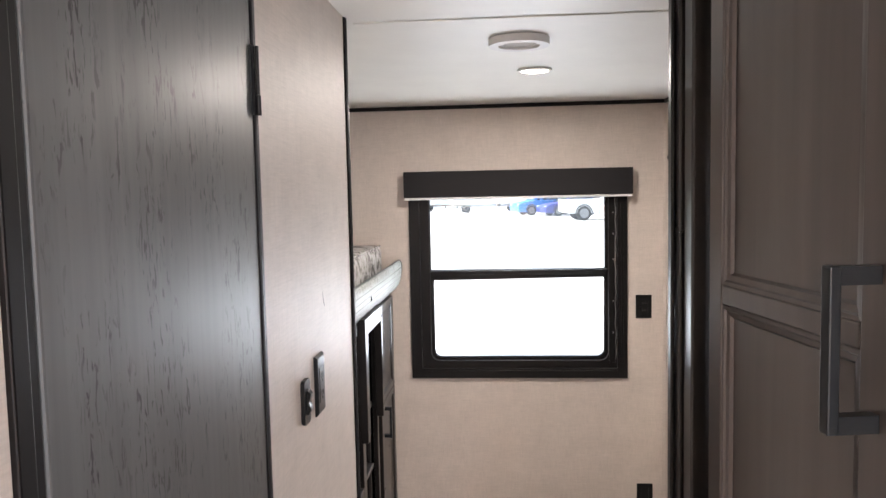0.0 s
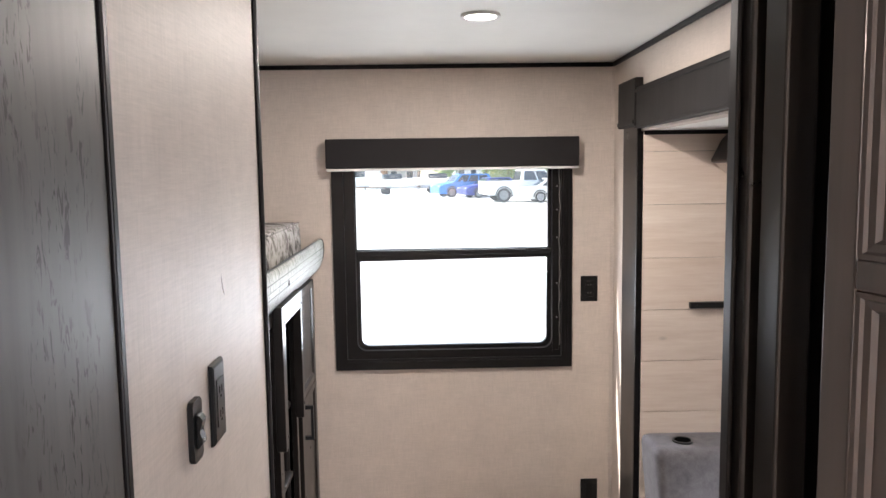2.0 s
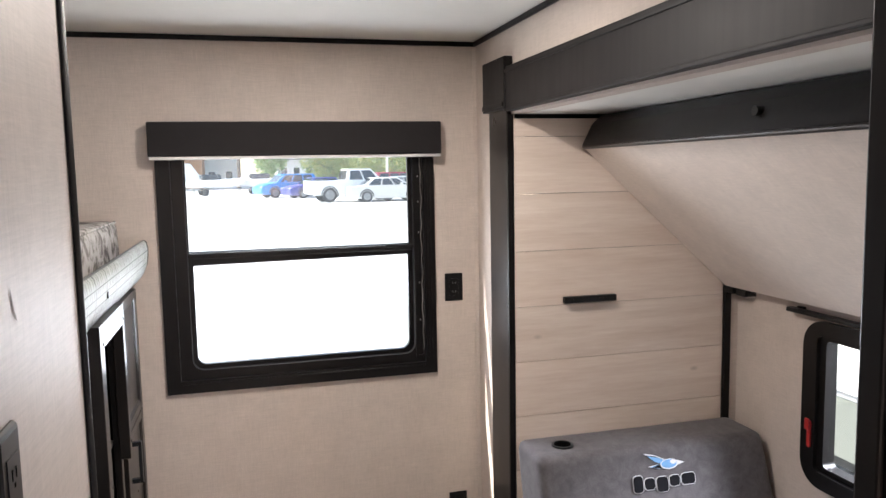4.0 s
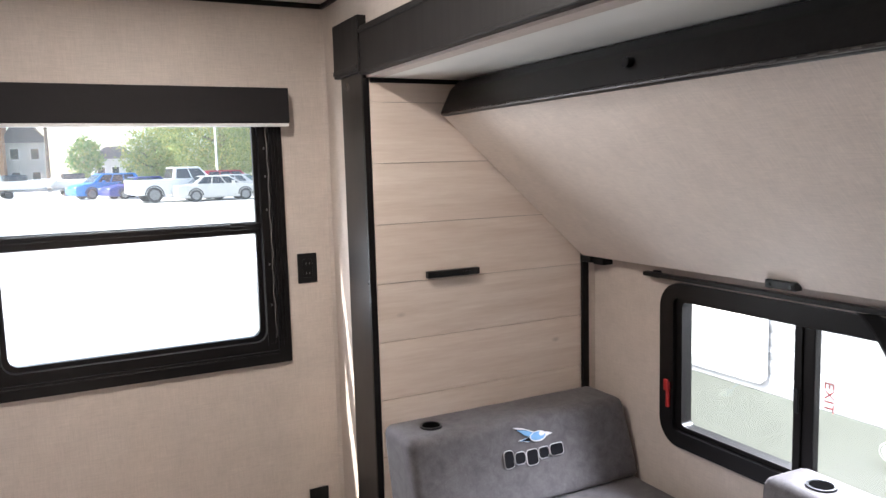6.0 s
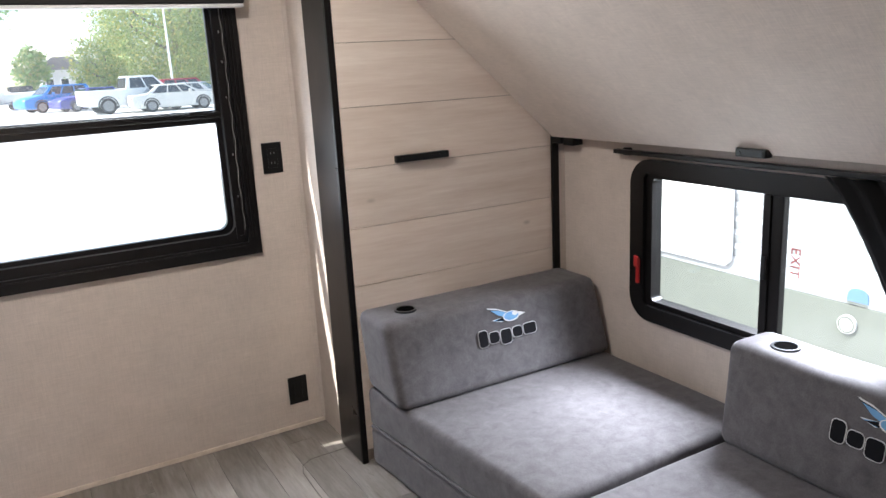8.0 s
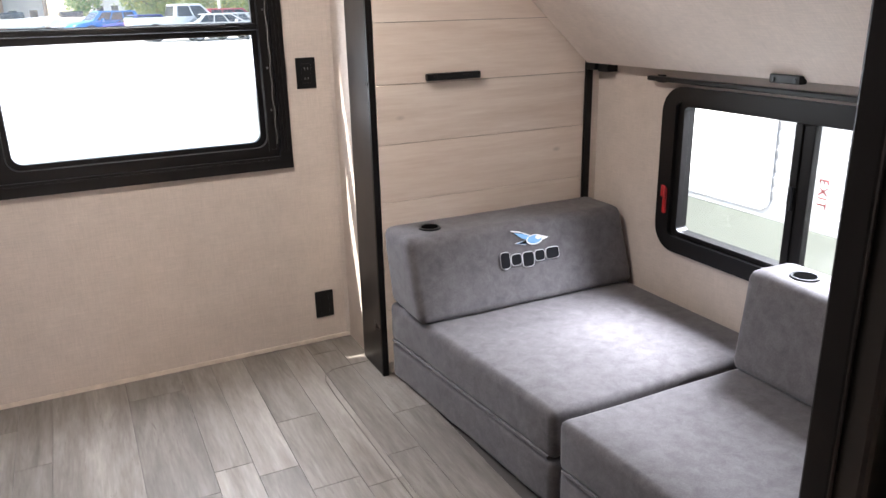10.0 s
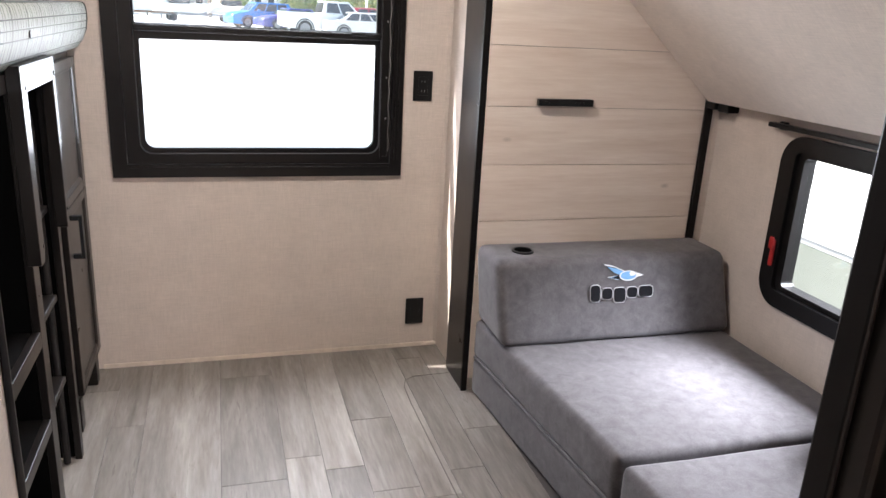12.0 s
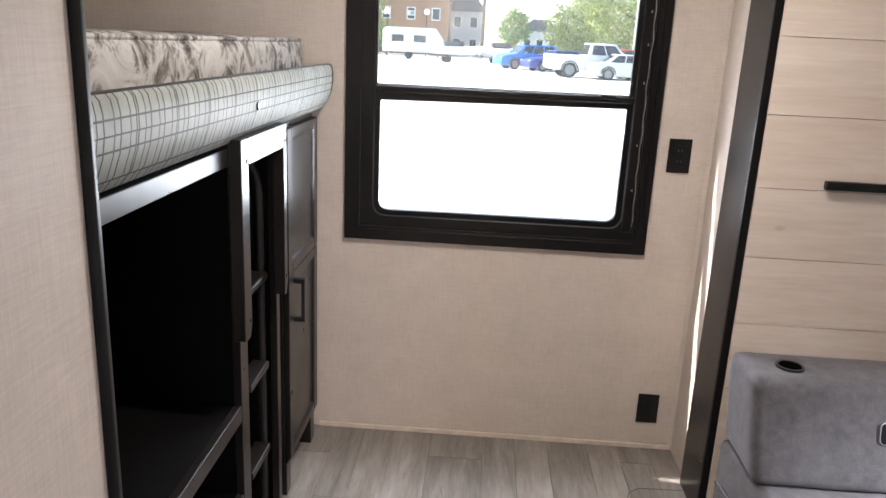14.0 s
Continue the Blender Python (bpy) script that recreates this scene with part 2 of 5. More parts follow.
def add_box(bm, x0, x1, y0, y1, z0, z1):
    v = [bm.verts.new((x, y, z)) for x in (x0, x1) for y in (y0, y1) for z in (z0, z1)]
    for a, b, c, d in ((0, 1, 3, 2), (4, 6, 7, 5), (0, 4, 5, 1), (2, 3, 7, 6), (0, 2, 6, 4), (1, 5, 7, 3)):
        bm.faces.new((v[a], v[b], v[c], v[d]))
    return bm


def boxes(*list_of_boxes):
    bm = bmesh.new()
    for b in list_of_boxes:
        add_box(bm, *b)
    return bm


def rbox(x0, x1, y0, y1, z0, z1, r=0.003, seg=2):
    bm = add_box(bmesh.new(), x0, x1, y0, y1, z0, z1)
    bmesh.ops.bevel(bm, geom=bm.edges[:], offset=r, segments=seg, affect="EDGES", profile=0.5)
    return bm


def prism(outline, axis, a, b, r=0.0, seg=2):
    """A closed outline pushed from a to b along an axis. The outline's pairs are (y, z), (x, z) or (x, y)."""
    bm = bmesh.new()
    put = {"x": lambda p, w: (w, p[0], p[1]), "y": lambda p, w: (p[0], w, p[1]), "z": lambda p, w: (p[0], p[1], w)}[axis]
    lo, hi = [bm.verts.new(put(p, a)) for p in outline], [bm.verts.new(put(p, b)) for p in outline]
    bm.faces.new(lo)
    bm.faces.new(hi[::-1])
    n = len(outline)
    for i in range(n):
        bm.faces.new((lo[i], hi[i], hi[(i + 1) % n], lo[(i + 1) % n]))
    if r:
        bmesh.ops.bevel(bm, geom=bm.edges[:], offset=r, segments=seg, affect="EDGES", profile=0.5)
    return bm


def rounded(u0, u1, v0, v1, r, n=6, radii=None):
    """A rounded rectangle; radii: for the corners low-low, high-low, high-high, low-high."""
    radii = radii or (r,) * 4
    pts = []
    for (cu, cv, s), q in zip(((u0, v0, 180), (u1, v0, 270), (u1, v1, 0), (u0, v1, 90)), radii):
        mu, mv = cu + (q if cu == u0 else -q), cv + (q if cv == v0 else -q)
        pts += [(mu + q * math.cos(radians(s + 90 * k / n)), mv + q * math.sin(radians(s + 90 * k / n))) for k in range(n + 1)]
    return pts


def ring(outer, inner, axis, a, b):
    """A frame between two outlines with equally many points, from a to b along an axis."""
    bm = bmesh.new()
    put = {"x": lambda p, w: (w, p[0], p[1]), "y": lambda p, w: (p[0], w, p[1]), "z": lambda p, w: (p[0], p[1], w)}[axis]
    rows = [[bm.verts.new(put(p, w)) for p in o] for o, w in ((outer, a), (outer, b), (inner, b), (inner, a))]
    n = len(outer)
    for k in range(4):
        p, q = rows[k], rows[(k + 1) % 4]
        for i in range(n):
            bm.faces.new((p[i], p[(i + 1) % n], q[(i + 1) % n], q[i]))
    return bm


def cyl(c, axis, r, a, b, n=20, r2=None):
    r2 = r if r2 is None else r2
    bm = bmesh.new()
    put = {"x": lambda u, v, w: (w, c[0] + u, c[1] + v), "y": lambda u, v, w: (c[0] + u, w, c[1] + v), "z": lambda u, v, w: (c[0] + u, c[1] + v, w)}[axis]
    ang = [2 * math.pi * k / n for k in range(n)]
    lo = [bm.verts.new(put(r * math.cos(t), r * math.sin(t), a)) for t in ang]
    hi = [bm.verts.new(put(r2 * math.cos(t), r2 * math.sin(t), b)) for t in ang]
    bm.faces.new(lo)
    bm.faces.new(hi[::-1])
    for i in range(n):
        bm.faces.new((lo[i], hi[i], hi[(i + 1) % n], lo[(i + 1) % n]))
    return bm


def tube(points, r, n=8):
    """A round bar through the points."""
    bm = bmesh.new()
    rows = []
    for i, p in enumerate(points):
        p = Vector(p)
        d = (Vector(points[min(i + 1, len(points) - 1)]) - Vector(points[max(i - 1, 0)])).normalized()
        u = d.orthogonal().normalized() if i == 0 else (u - d * u.dot(d)).normalized()
        w = d.cross(u)
        rows.append([bm.verts.new(p + r * (math.cos(2 * math.pi * k / n) * u + math.sin(2 * math.pi * k / n) * w)) for k in range(n)])
    for a, b in zip(rows, rows[1:]):
        for k in range(n):
            bm.faces.new((a[k], a[(k + 1) % n], b[(k + 1) % n], b[k]))
    bm.faces.new(rows[0])
    bm.faces.new(rows[-1][::-1])
    return bm


# ---- plan ----
BACK, LEFT, RIGHT, TOP, REAR = 3.88, -1.25, 0.99, 2.045, -2.6
FACE, EDGE = -0.125, 2.05                 # closet wall beside the walkway and its end
SL_END, SL_OUT, SL_TOP, SL_NEAR = 3.467, 1.90, 1.735, 1.43

# ---- large structure ----
structure("floor", boxes((LEFT, RIGHT + 0.05, REAR, BACK, -0.06, -0.004), (RIGHT + 0.05, SL_OUT, SL_NEAR, SL_END, -0.06, -0.004)), FLOORGAP, "dark subfloor under grey vinyl planks")
structure("ceiling", boxes((LEFT - 0.05, RIGHT + 0.05, REAR, BACK + 0.05, TOP, TOP + 0.06)), CEIL, "smooth off-white ceiling panels")
structure("ceiling_slide", boxes((RIGHT + 0.05, SL_OUT, SL_NEAR, SL_END, SL_TOP, SL_TOP + 0.05)), CEIL, "white ceiling of the slide-out")
structure("wall_back", boxes((LEFT - 0.05, -0.215, BACK, BACK + 0.05, -0.06, TOP), (0.80, RIGHT + 0.05, BACK, BACK + 0.05, -0.06, TOP),
                             (-0.215, 0.80, BACK, BACK + 0.05, -0.06, 0.745), (-0.215, 0.80, BACK, BACK + 0.05, 1.68, TOP)), WALL, "beige linen-textured wall with a window")
# The opening from y -1.6 to -0.4 is an added, unseen window hole.
structure("wall_right", boxes((RIGHT, RIGHT + 0.05, SL_END + 0.006, BACK, -0.06, TOP), (RIGHT, RIGHT + 0.05, SL_NEAR, SL_END + 0.006, SL_TOP, TOP),
                              (RIGHT, RIGHT + 0.05, REAR, -1.6, -0.06, TOP), (RIGHT, RIGHT + 0.05, -0.4, SL_NEAR, -0.06, TOP),
                              (RIGHT, RIGHT + 0.05, -1.6, -0.4, -0.06, 0.85), (RIGHT, RIGHT + 0.05, -1.6, -0.4, 1.65, TOP)), WALL, "beige linen-textured wall above the slide-out")
structure("wall_left", boxes((LEFT - 0.05, LEFT, REAR, BACK, -0.06, TOP)), WALL, "beige linen-textured side wall")
structure("wall_rear", boxes((LEFT, RIGHT, REAR - 0.05, REAR, -0.06, TOP)), WALL, "plain wall closing the cabin")
structure("wall_closet", boxes((FACE - 0.035, FACE, 1.387, EDGE, -0.004, TOP), (FACE - 0.035, FACE, REAR, 0.817, -0.004, TOP),
                               (FACE - 0.035, FACE, 0.817, 1.387, 1.96, TOP), (LEFT, FACE - 0.035, EDGE - 0.035, EDGE, -0.004, TOP)), WALL, "beige linen-textured closet wall with a door")
structure("wall_slide_end", boxes((RIGHT + 0.05, SL_OUT, SL_END, SL_END + 0.04, -0.06, SL_TOP + 0.05)), plain("plank_backing", (0.16, 0.125, 0.10), 0.7), "backing of the plank-clad end wall")
structure("wall_slide_near", boxes((RIGHT + 0.05, SL_OUT, SL_NEAR - 0.04, SL_NEAR, -0.06, SL_TOP + 0.05)), WALL, "beige end wall of the slide-out")
W2 = (1.95, 3.055, 0.50, 1.01)
structure("wall_slide_outer", boxes((SL_OUT, SL_OUT + 0.045, SL_NEAR - 0.04, W2[0], -0.06, SL_TOP + 0.05), (SL_OUT, SL_OUT + 0.045, W2[1], SL_END + 0.04, -0.06, SL_TOP + 0.05),
                                    (SL_OUT, SL_OUT + 0.045, W2[0], W2[1], -0.06, W2[2]), (SL_OUT, SL_OUT + 0.045, W2[0], W2[1], W2[3], SL_TOP + 0.05)), WALL, "beige linen-textured slide-out wall with a window")

# ---- outside ----
GROUND = -0.25
CONCRETE = plain("pale_concrete", (0.60, 0.59, 0.57), 0.8, vary=0.1, scale=3)
bm = bmesh.new()
v = [[bm.verts.new((x, y, z)) for x in (-600, 600)] for y, z in ((-600, -0.85), (7, -0.85), (36, GROUND), (900, GROUND))]
for a, b in zip(v, v[1:]):
    bm.faces.new((a[0], a[1], b[1], b[0]))
structure("ground", bm, CONCRETE, "pale sunlit concrete car park")


# ---- trims ----
structure("trim_ceiling_back", rbox(LEFT, RIGHT - 0.012, BACK - 0.012, BACK - 0.001, TOP - 0.019, TOP - 0.001, 0.002), TRIM, "dark moulding along the ceiling")
structure("trim_ceiling_right", rbox(RIGHT - 0.012, RIGHT - 0.001, SL_NEAR, BACK - 0.001, TOP - 0.019, TOP - 0.001, 0.002), TRIM, "dark moulding along the ceiling")
structure("trim_floor_seam", tube([(0.785, 1.60, -0.0008), (0.775, 2.4, -0.0008), (0.768, 3.40, -0.0008), (0.772, 3.53, -0.0008), (0.787, 3.58, -0.0008), (0.826, 3.608, -0.0008), (0.970, 3.612, -0.0008)], 0.0022, 6), plain("seam_grey", (0.12, 0.105, 0.09), 0.45, relief=0), "grey rounded seam in the vinyl floor", True)
structure("baseboard", rbox(-0.31, RIGHT - 0.002, BACK - 0.008, BACK - 0.001, 0.0, 0.017, 0.002), plain("pale_base_strip", (0.66, 0.57, 0.48), 0.5), "thin beige strip along the floor")
structure("trim_closet_corner", prism([(FACE - 0.02, EDGE - 0.002), (FACE + 0.003, EDGE - 0.016), (FACE + 0.007, EDGE - 0.004), (FACE + 0.005, EDGE + 0.006), (FACE - 0.004, EDGE + 0.009), (FACE - 0.02, EDGE + 0.006)], "z", 0.0, TOP - 0.001, 0.0015), TRIM, "dark corner moulding on the closet wall", True)
structure("trim_corner_bead", prism([(RIGHT - 0.001, BACK - 0.014), (RIGHT - 0.001, BACK - 0.001), (RIGHT - 0.014, BACK - 0.001)], "z", 0.018, TOP - 0.02), WALL, "beige corner bead")
# Unseen window behind the camera, added to frame the fill lamp.
w3 = thing("added_window", (RIGHT, -1.0, 0.85), "added unseen cabin window with a black frame", "window", "", "structure")
part("window_frame", ring(rounded(-1.66, -0.34, 0.79, 1.71, 0.05), rounded(-1.59, -0.41, 0.86, 1.64, 0.03), "x", RIGHT - 0.012, RIGHT - 0.001), BLACKALU, w3)
part("pane", boxes((RIGHT + 0.02, RIGHT + 0.023, -1.599, -0.401, 0.851, 1.649)), GLASS, w3).visible_shadow = False
# casing round the slide-out opening
casing = thing("slide_out_casing", (RIGHT, 3.56, 0.0), "dark-stained wooden casing and header round the slide-out opening", "door casing", "", "structure")
part("post", rbox(0.972, RIGHT - 0.001, 3.468, 3.662, 0.0, 1.76, 0.003), CABINET, casing)
part("jamb", rbox(0.9715, 0.994, 3.459, 3.4675, 0.0, SL_TOP - 0.002, 0.0015), TRIM, casing)
part("cap", rbox(0.957, RIGHT - 0.001, 3.452, 3.69, 1.752, 1.93, 0.003), CASING, casing)
part("cap_lip", rbox(0.952, 0.9565, 3.458, 3.684, 1.76, 1.775, 0.0015), CASING, casing)
part("header", rbox(0.962, RIGHT - 0.001, SL_NEAR, 3.4515, 1.742, 1.893, 0.003), CASING, casing)
part("header_bead", rbox(0.957, 0.9615, SL_NEAR, 3.4515, 1.872, 1.883, 0.0015), CASING, casing)
part("header_lip", rbox(0.957, 0.9615, SL_NEAR, 3.4515, 1.743, 1.752, 0.0015), CASING, casing)
structure("trim_slide_top", rbox(0.996, 1.40, 3.452, 3.459, SL_TOP - 0.016, SL_TOP - 0.001, 0.001), TRIM, "dark strip under the slide-out ceiling")
structure("trim_slide_corner", rbox(1.840, 1.866, 3.446, 3.4595, 0.30, 1.072, 0.002), TRIM, "dark corner strip beside the planks")
clip = thing("bunk_bracket", (1.88, 3.44, 1.06), "black steel bracket under the folded bunk", "bracket")
part("plate", rbox(1.836, 1.885, 3.40, 3.458, 1.0655, 1.0885, 0.002), PLASTIC, clip)
part("lip", rbox(1.850, 1.899, 3.345, 3.3995, 1.060, 1.0885, 0.002), PLASTIC, clip)

# ---- window in the back wall ----
win = thing("window_1", (0.29, BACK, 0.735), "black-framed window with a sliding upper pane in the back wall", "window", "", "structure")
frame_out = rounded(-0.222, 0.808, 0.735, 1.70, 0.002)
part("window_frame", ring(frame_out, rounded(-0.172, 0.762, 0.782, 1.66, 0.002), "y", BACK - 0.016, BACK + 0.0), BLACKALU, win)
# Hidden top edge is sloped down to the left to cut the sun's strip.
part("inner_frame", ring(rounded(-0.1715, 0.7615, 0.7825, 1.66, 0.002), [(u, w - 0.034 * (0.722 - u) / 0.85 if w > 1.5 else w) for u, w in rounded(-0.128, 0.722, 0.818, 1.655, 0.02, radii=(0.04, 0.04, 0.01, 0.01))], "y", BACK - 0.006, BACK + 0.048), BLACKALU, win)
part("track", ring(rounded(0.7235, 0.7605, 0.80, 1.655, 0.002), rounded(0.733, 0.752, 0.81, 1.645, 0.002), "y", BACK - 0.011, BACK - 0.0065), BLACKALU, win)
part("lower_sash", ring(rounded(-0.127, 0.721, 0.819, 1.235, 0.02, radii=(0.04, 0.04, 0.003, 0.003)), [(u, w - 0.009 * (0.702 - u) / 0.81 if w > 1.1 else w) for u, w in rounded(-0.110, 0.702, 0.836, 1.218, 0.02, radii=(0.034, 0.034, 0.004, 0.004))], "y", BACK + 0.014, BACK + 0.037), BLACKALU, win)
up = part("upper_sash", ring(rounded(-0.127, 0.721, 1.236, 1.654, 0.003), rounded(-0.134 + 0.012, 0.705, 1.262, 1.640, 0.004), "y", BACK + 0.004, BACK + 0.022), BLACKALU, win)
part("meeting_rail", rbox(-0.127, 0.721, BACK - 0.004, BACK + 0.0035, 1.236, 1.259, 0.002), BLACKALU, win)
part("rail_lip", rbox(-0.127, 0.721, BACK - 0.0095, BACK - 0.0045, 1.247, 1.256, 0.001), BLACKALU, win)
part("latch", rbox(0.61, 0.66, BACK - 0.016, BACK - 0.010, 1.249, 1.262, 0.002), PLASTIC, win)
for nm, z0, z1, y in (("lower_pane", 0.837, 1.217, BACK + 0.022), ("upper_pane", 1.263, 1.639, BACK + 0.012)):
    g = part(nm, boxes((-0.109 if nm == "lower_pane" else -0.121, 0.7015, y, y + 0.003, z0, z1)), HAZYGLASS, win)
    g.visible_shadow = False
for x in (0.7245, 0.7645, 0.7765, 0.789):
    part("ridge", rbox(x, x + 0.004, BACK - 0.0195 if x > 0.76 else BACK - 0.0105, BACK - 0.0163 if x > 0.76 else BACK - 0.0063, 0.80, 1.655, 0.001, 1), BLACKALU, win)
part("ridge", rbox(-0.17, 0.76, BACK - 0.0195, BACK - 0.0163, 0.7685, 0.7735, 0.001, 1), BLACKALU, win)
part("gasket", tube([(0.7535 + 0.0022 * math.sin(k * 1.3) + 0.0012 * math.sin(k * 0.47), BACK - 0.0125, 0.83 + 0.02 * k) for k in range(41)], 0.0018, 6), GASKET, win, "wavy loose gasket cord", True)
for z in (0.95, 1.10, 1.30, 1.42, 1.52):
    part("clip", rbox(0.741, 0.745, BACK - 0.013, BACK - 0.0068, z, z + 0.008, 0.001, 1), STEEL, win)
shade = thing("roller_shade", (0.29, BACK, 1.60), "dark fabric roller shade, rolled up under its valance", "window shade")
part("valance", rbox(-0.236, 0.826, BACK - 0.075, BACK - 0.0165, 1.611, 1.733, 0.004), linen("shade_cloth", (0.010, 0.0083, 0.009), 0.75), shade)
part("hem_bar", rbox(-0.234, 0.824, BACK - 0.070, BACK - 0.040, 1.599, 1.6105, 0.003), WHITE, shade, "white hem bar")


def outlet(name, x, z, face, group=""):
    """A wall plate on the back wall."""
    t = thing(name, (x, BACK, z), face, "wall outlet", group)
    w, h = 0.037, 0.056
    part("plate", rbox(x - w, x + w, BACK - 0.007, BACK - 0.0005, z - h, z + h, 0.0025), PLASTIC, t)
    part("socket", rbox(x - 0.018, x + 0.018, BACK - 0.0105, BACK - 0.0072, z - 0.035, z + 0.035, 0.002), PLASTIC, t)
    for dz in (-0.018, 0.018):
        for dx in (-0.006, 0.006):
            part("slot", boxes((x + dx - 0.001, x + dx + 0.001, BACK - 0.0111, BACK - 0.0106, z + dz - 0.004, z + dz + 0.004)), STEEL, t)
    return t


outlet("wall_outlet", 0.885, 1.077, "black double wall socket on the beige wall")
low = thing("wall_plate", (0.89, BACK, 0.16), "black blank wall plate near the floor", "wall plate")
part("plate", rbox(0.852, 0.927, BACK - 0.007, BACK - 0.0005, 0.104, 0.216, 0.0025), PLASTIC, low)
part("insert", rbox(0.872, 0.907, BACK - 0.009, BACK - 0.0072, 0.125, 0.195, 0.001), PLASTIC, low)

# ---- closet wall: door, socket, switch ----
door = thing("closet_door", (FACE, 1.12, 0.0), "dark streaked wooden door, closed, in the closet wall", "door", "", "structure")
part("leaf", rbox(FACE - 0.028, FACE + 0.004, 0.856, 1.379, 0.02, 1.94, 0.003), DOORWOOD, door)
part("jamb", rbox(FACE - 0.034, FACE + 0.006, 0.8175, 0.839, 0.0, 1.958, 0.002), TRIM, door)
part("jamb", rbox(FACE - 0.034, FACE + 0.003, 0.8395, 0.853, 0.0, 1.958, 0.002), TRIM, door)
part("edge", rbox(FACE - 0.034, FACE + 0.007, 1.3815, 1.394, 0.0, 1.958, 0.002), TRIM, door)
hinge = part("hinge", rbox(FACE + 0.0045, FACE + 0.0065, 1.369, 1.381, 1.755, 1.855, 0.001), PLASTIC, door, "black butt hinge")
part("barrel", cyl((FACE + 0.0105, 1.3865), "z", 0.0036, 1.755, 1.784, 12), PLASTIC, hinge)
part("barrel", cyl((FACE + 0.010, 1.3865), "z", 0.0029, 1.7845, 1.855, 12), PLASTIC, hinge)
sw = thing("wall_socket", (FACE, 1.71, 1.272), "black double wall socket on the closet wall", "wall outlet")
bmp = add_box(bmesh.new(), FACE + 0.0005, FACE + 0.0075, 1.677, 1.735, 1.214, 1.329)
bmesh.ops.bevel(bmp, geom=[e for e in bmp.edges if all(q.co.x > FACE + 0.005 for q in e.verts)], offset=0.0048, segments=2, affect="EDGES", profile=0.4)
part("plate", bmp, PLASTIC, sw)
part("socket", rbox(FACE + 0.0076, FACE + 0.0086, 1.690, 1.722, 1.238, 1.306, 0.0004, 1), PLASTIC, sw)
# Raised near-black bars put the shade of the socket holes into colour.
SLOTSHADE = material("slot_shade", (0.002, 0.002, 0.002), 0.9, spec=0.0)[0]
for dz in (1.254, 1.288):
    for y in (1.700, 1.711):
        part("slot", boxes((FACE + 0.0087, FACE + 0.0090, y, y + 0.0022, dz - 0.004, dz + 0.006)), SLOTSHADE, sw)
    part("slot", boxes((FACE + 0.0087, FACE + 0.0090, 1.7045, 1.7085, dz - 0.011, dz - 0.007)), SLOTSHADE, sw)
ls = thing("light_switch", (FACE, 1.605, 1.27), "black rocker light switch on the closet wall", "light switch")
part("plate", prism(rounded(1.582, 1.620, 1.226, 1.306, 0.006), "x", FACE + 0.0005, FACE + 0.008, 0.0012, 1), PLASTIC, ls)
part("rocker", prism([(FACE + 0.0082, 1.243), (FACE + 0.0082, 1.288), (FACE + 0.012, 1.287), (FACE + 0.0165, 1.281), (FACE + 0.0150, 1.274), (FACE + 0.0115, 1.266), (FACE + 0.0150, 1.257), (FACE + 0.0160, 1.251), (FACE + 0.011, 1.244)], "y", 1.592, 1.609, 0.0008, 1), PLASTIC, ls)
part("lamp_mark", cyl((1.600, 1.254), "x", 0.0022, FACE + 0.0155, FACE + 0.0163, 10), WHITE, ls)
bms = bmesh.new()
bms.faces.new([bms.verts.new((FACE + 0.0006, y, z)) for y, z in ((1.764, 1.447), (1.768, 1.436), (1.772, 1.424), (1.780, 1.411), (1.771, 1.416), (1.765, 1.426), (1.7625, 1.437))])
part("scuff", bms, plain("scuff_beige", (0.27, 0.23, 0.20), 0.8), bpy.data.objects["wall_closet"], "small crescent scuff in the wallpaper")
stop = thing("wall_bumper", (FACE, 1.786, 0.962), "round pale plastic door bumper on the closet wall", "door bumper")
disc = lambda r: [(1.786 + r * math.cos(2 * math.pi * k / 28), 0.962 + r * math.sin(2 * math.pi * k / 28)) for k in range(28)]
part("rim", ring(disc(0.0265), disc(0.0205), "x", FACE + 0.0005, FACE + 0.0105), WHITE, stop, "", True)
part("pad", cyl((1.786, 0.962), "x", 0.0202, FACE + 0.0005, FACE + 0.0065, 28, 0.0175), plain("pale_rubber", (0.60, 0.50, 0.45), 0.4), stop)

# ---- tall pantry cabinet on the other side of the walkway ----
PX = 0.479
pantry = thing("pantry_cabinet", (0.73, 0.9, 0.0), "tall dark-stained pantry cabinet with panelled doors", "cabinet")
part("body", prism([(PX + 0.034, 1.383), (RIGHT - 0.002, 1.383), (RIGHT - 0.002, 0.35), (PX + 0.18, 0.35)], "z", 0.0, TOP - 0.001, 0.002), TRIM, pantry)
part("corner_post", rbox(PX, PX + 0.0335, 1.354, 1.390, 0.0, TOP - 0.001, 0.004), CABINET, pantry)
part("corner_bead", rbox(PX - 0.006, PX - 0.0005, 1.372, 1.392, 0.0, TOP - 0.03, 0.002), TRIM, pantry)
part("stile", rbox(PX + 0.004, PX + 0.0335, 1.296, 1.338, 0.0, TOP - 0.001, 0.003), CABINET, pantry)
part("cornice", rbox(PX - 0.012, PX + 0.0335, 1.25, 1.398, TOP - 0.03, TOP - 0.001, 0.004), TRIM, pantry)


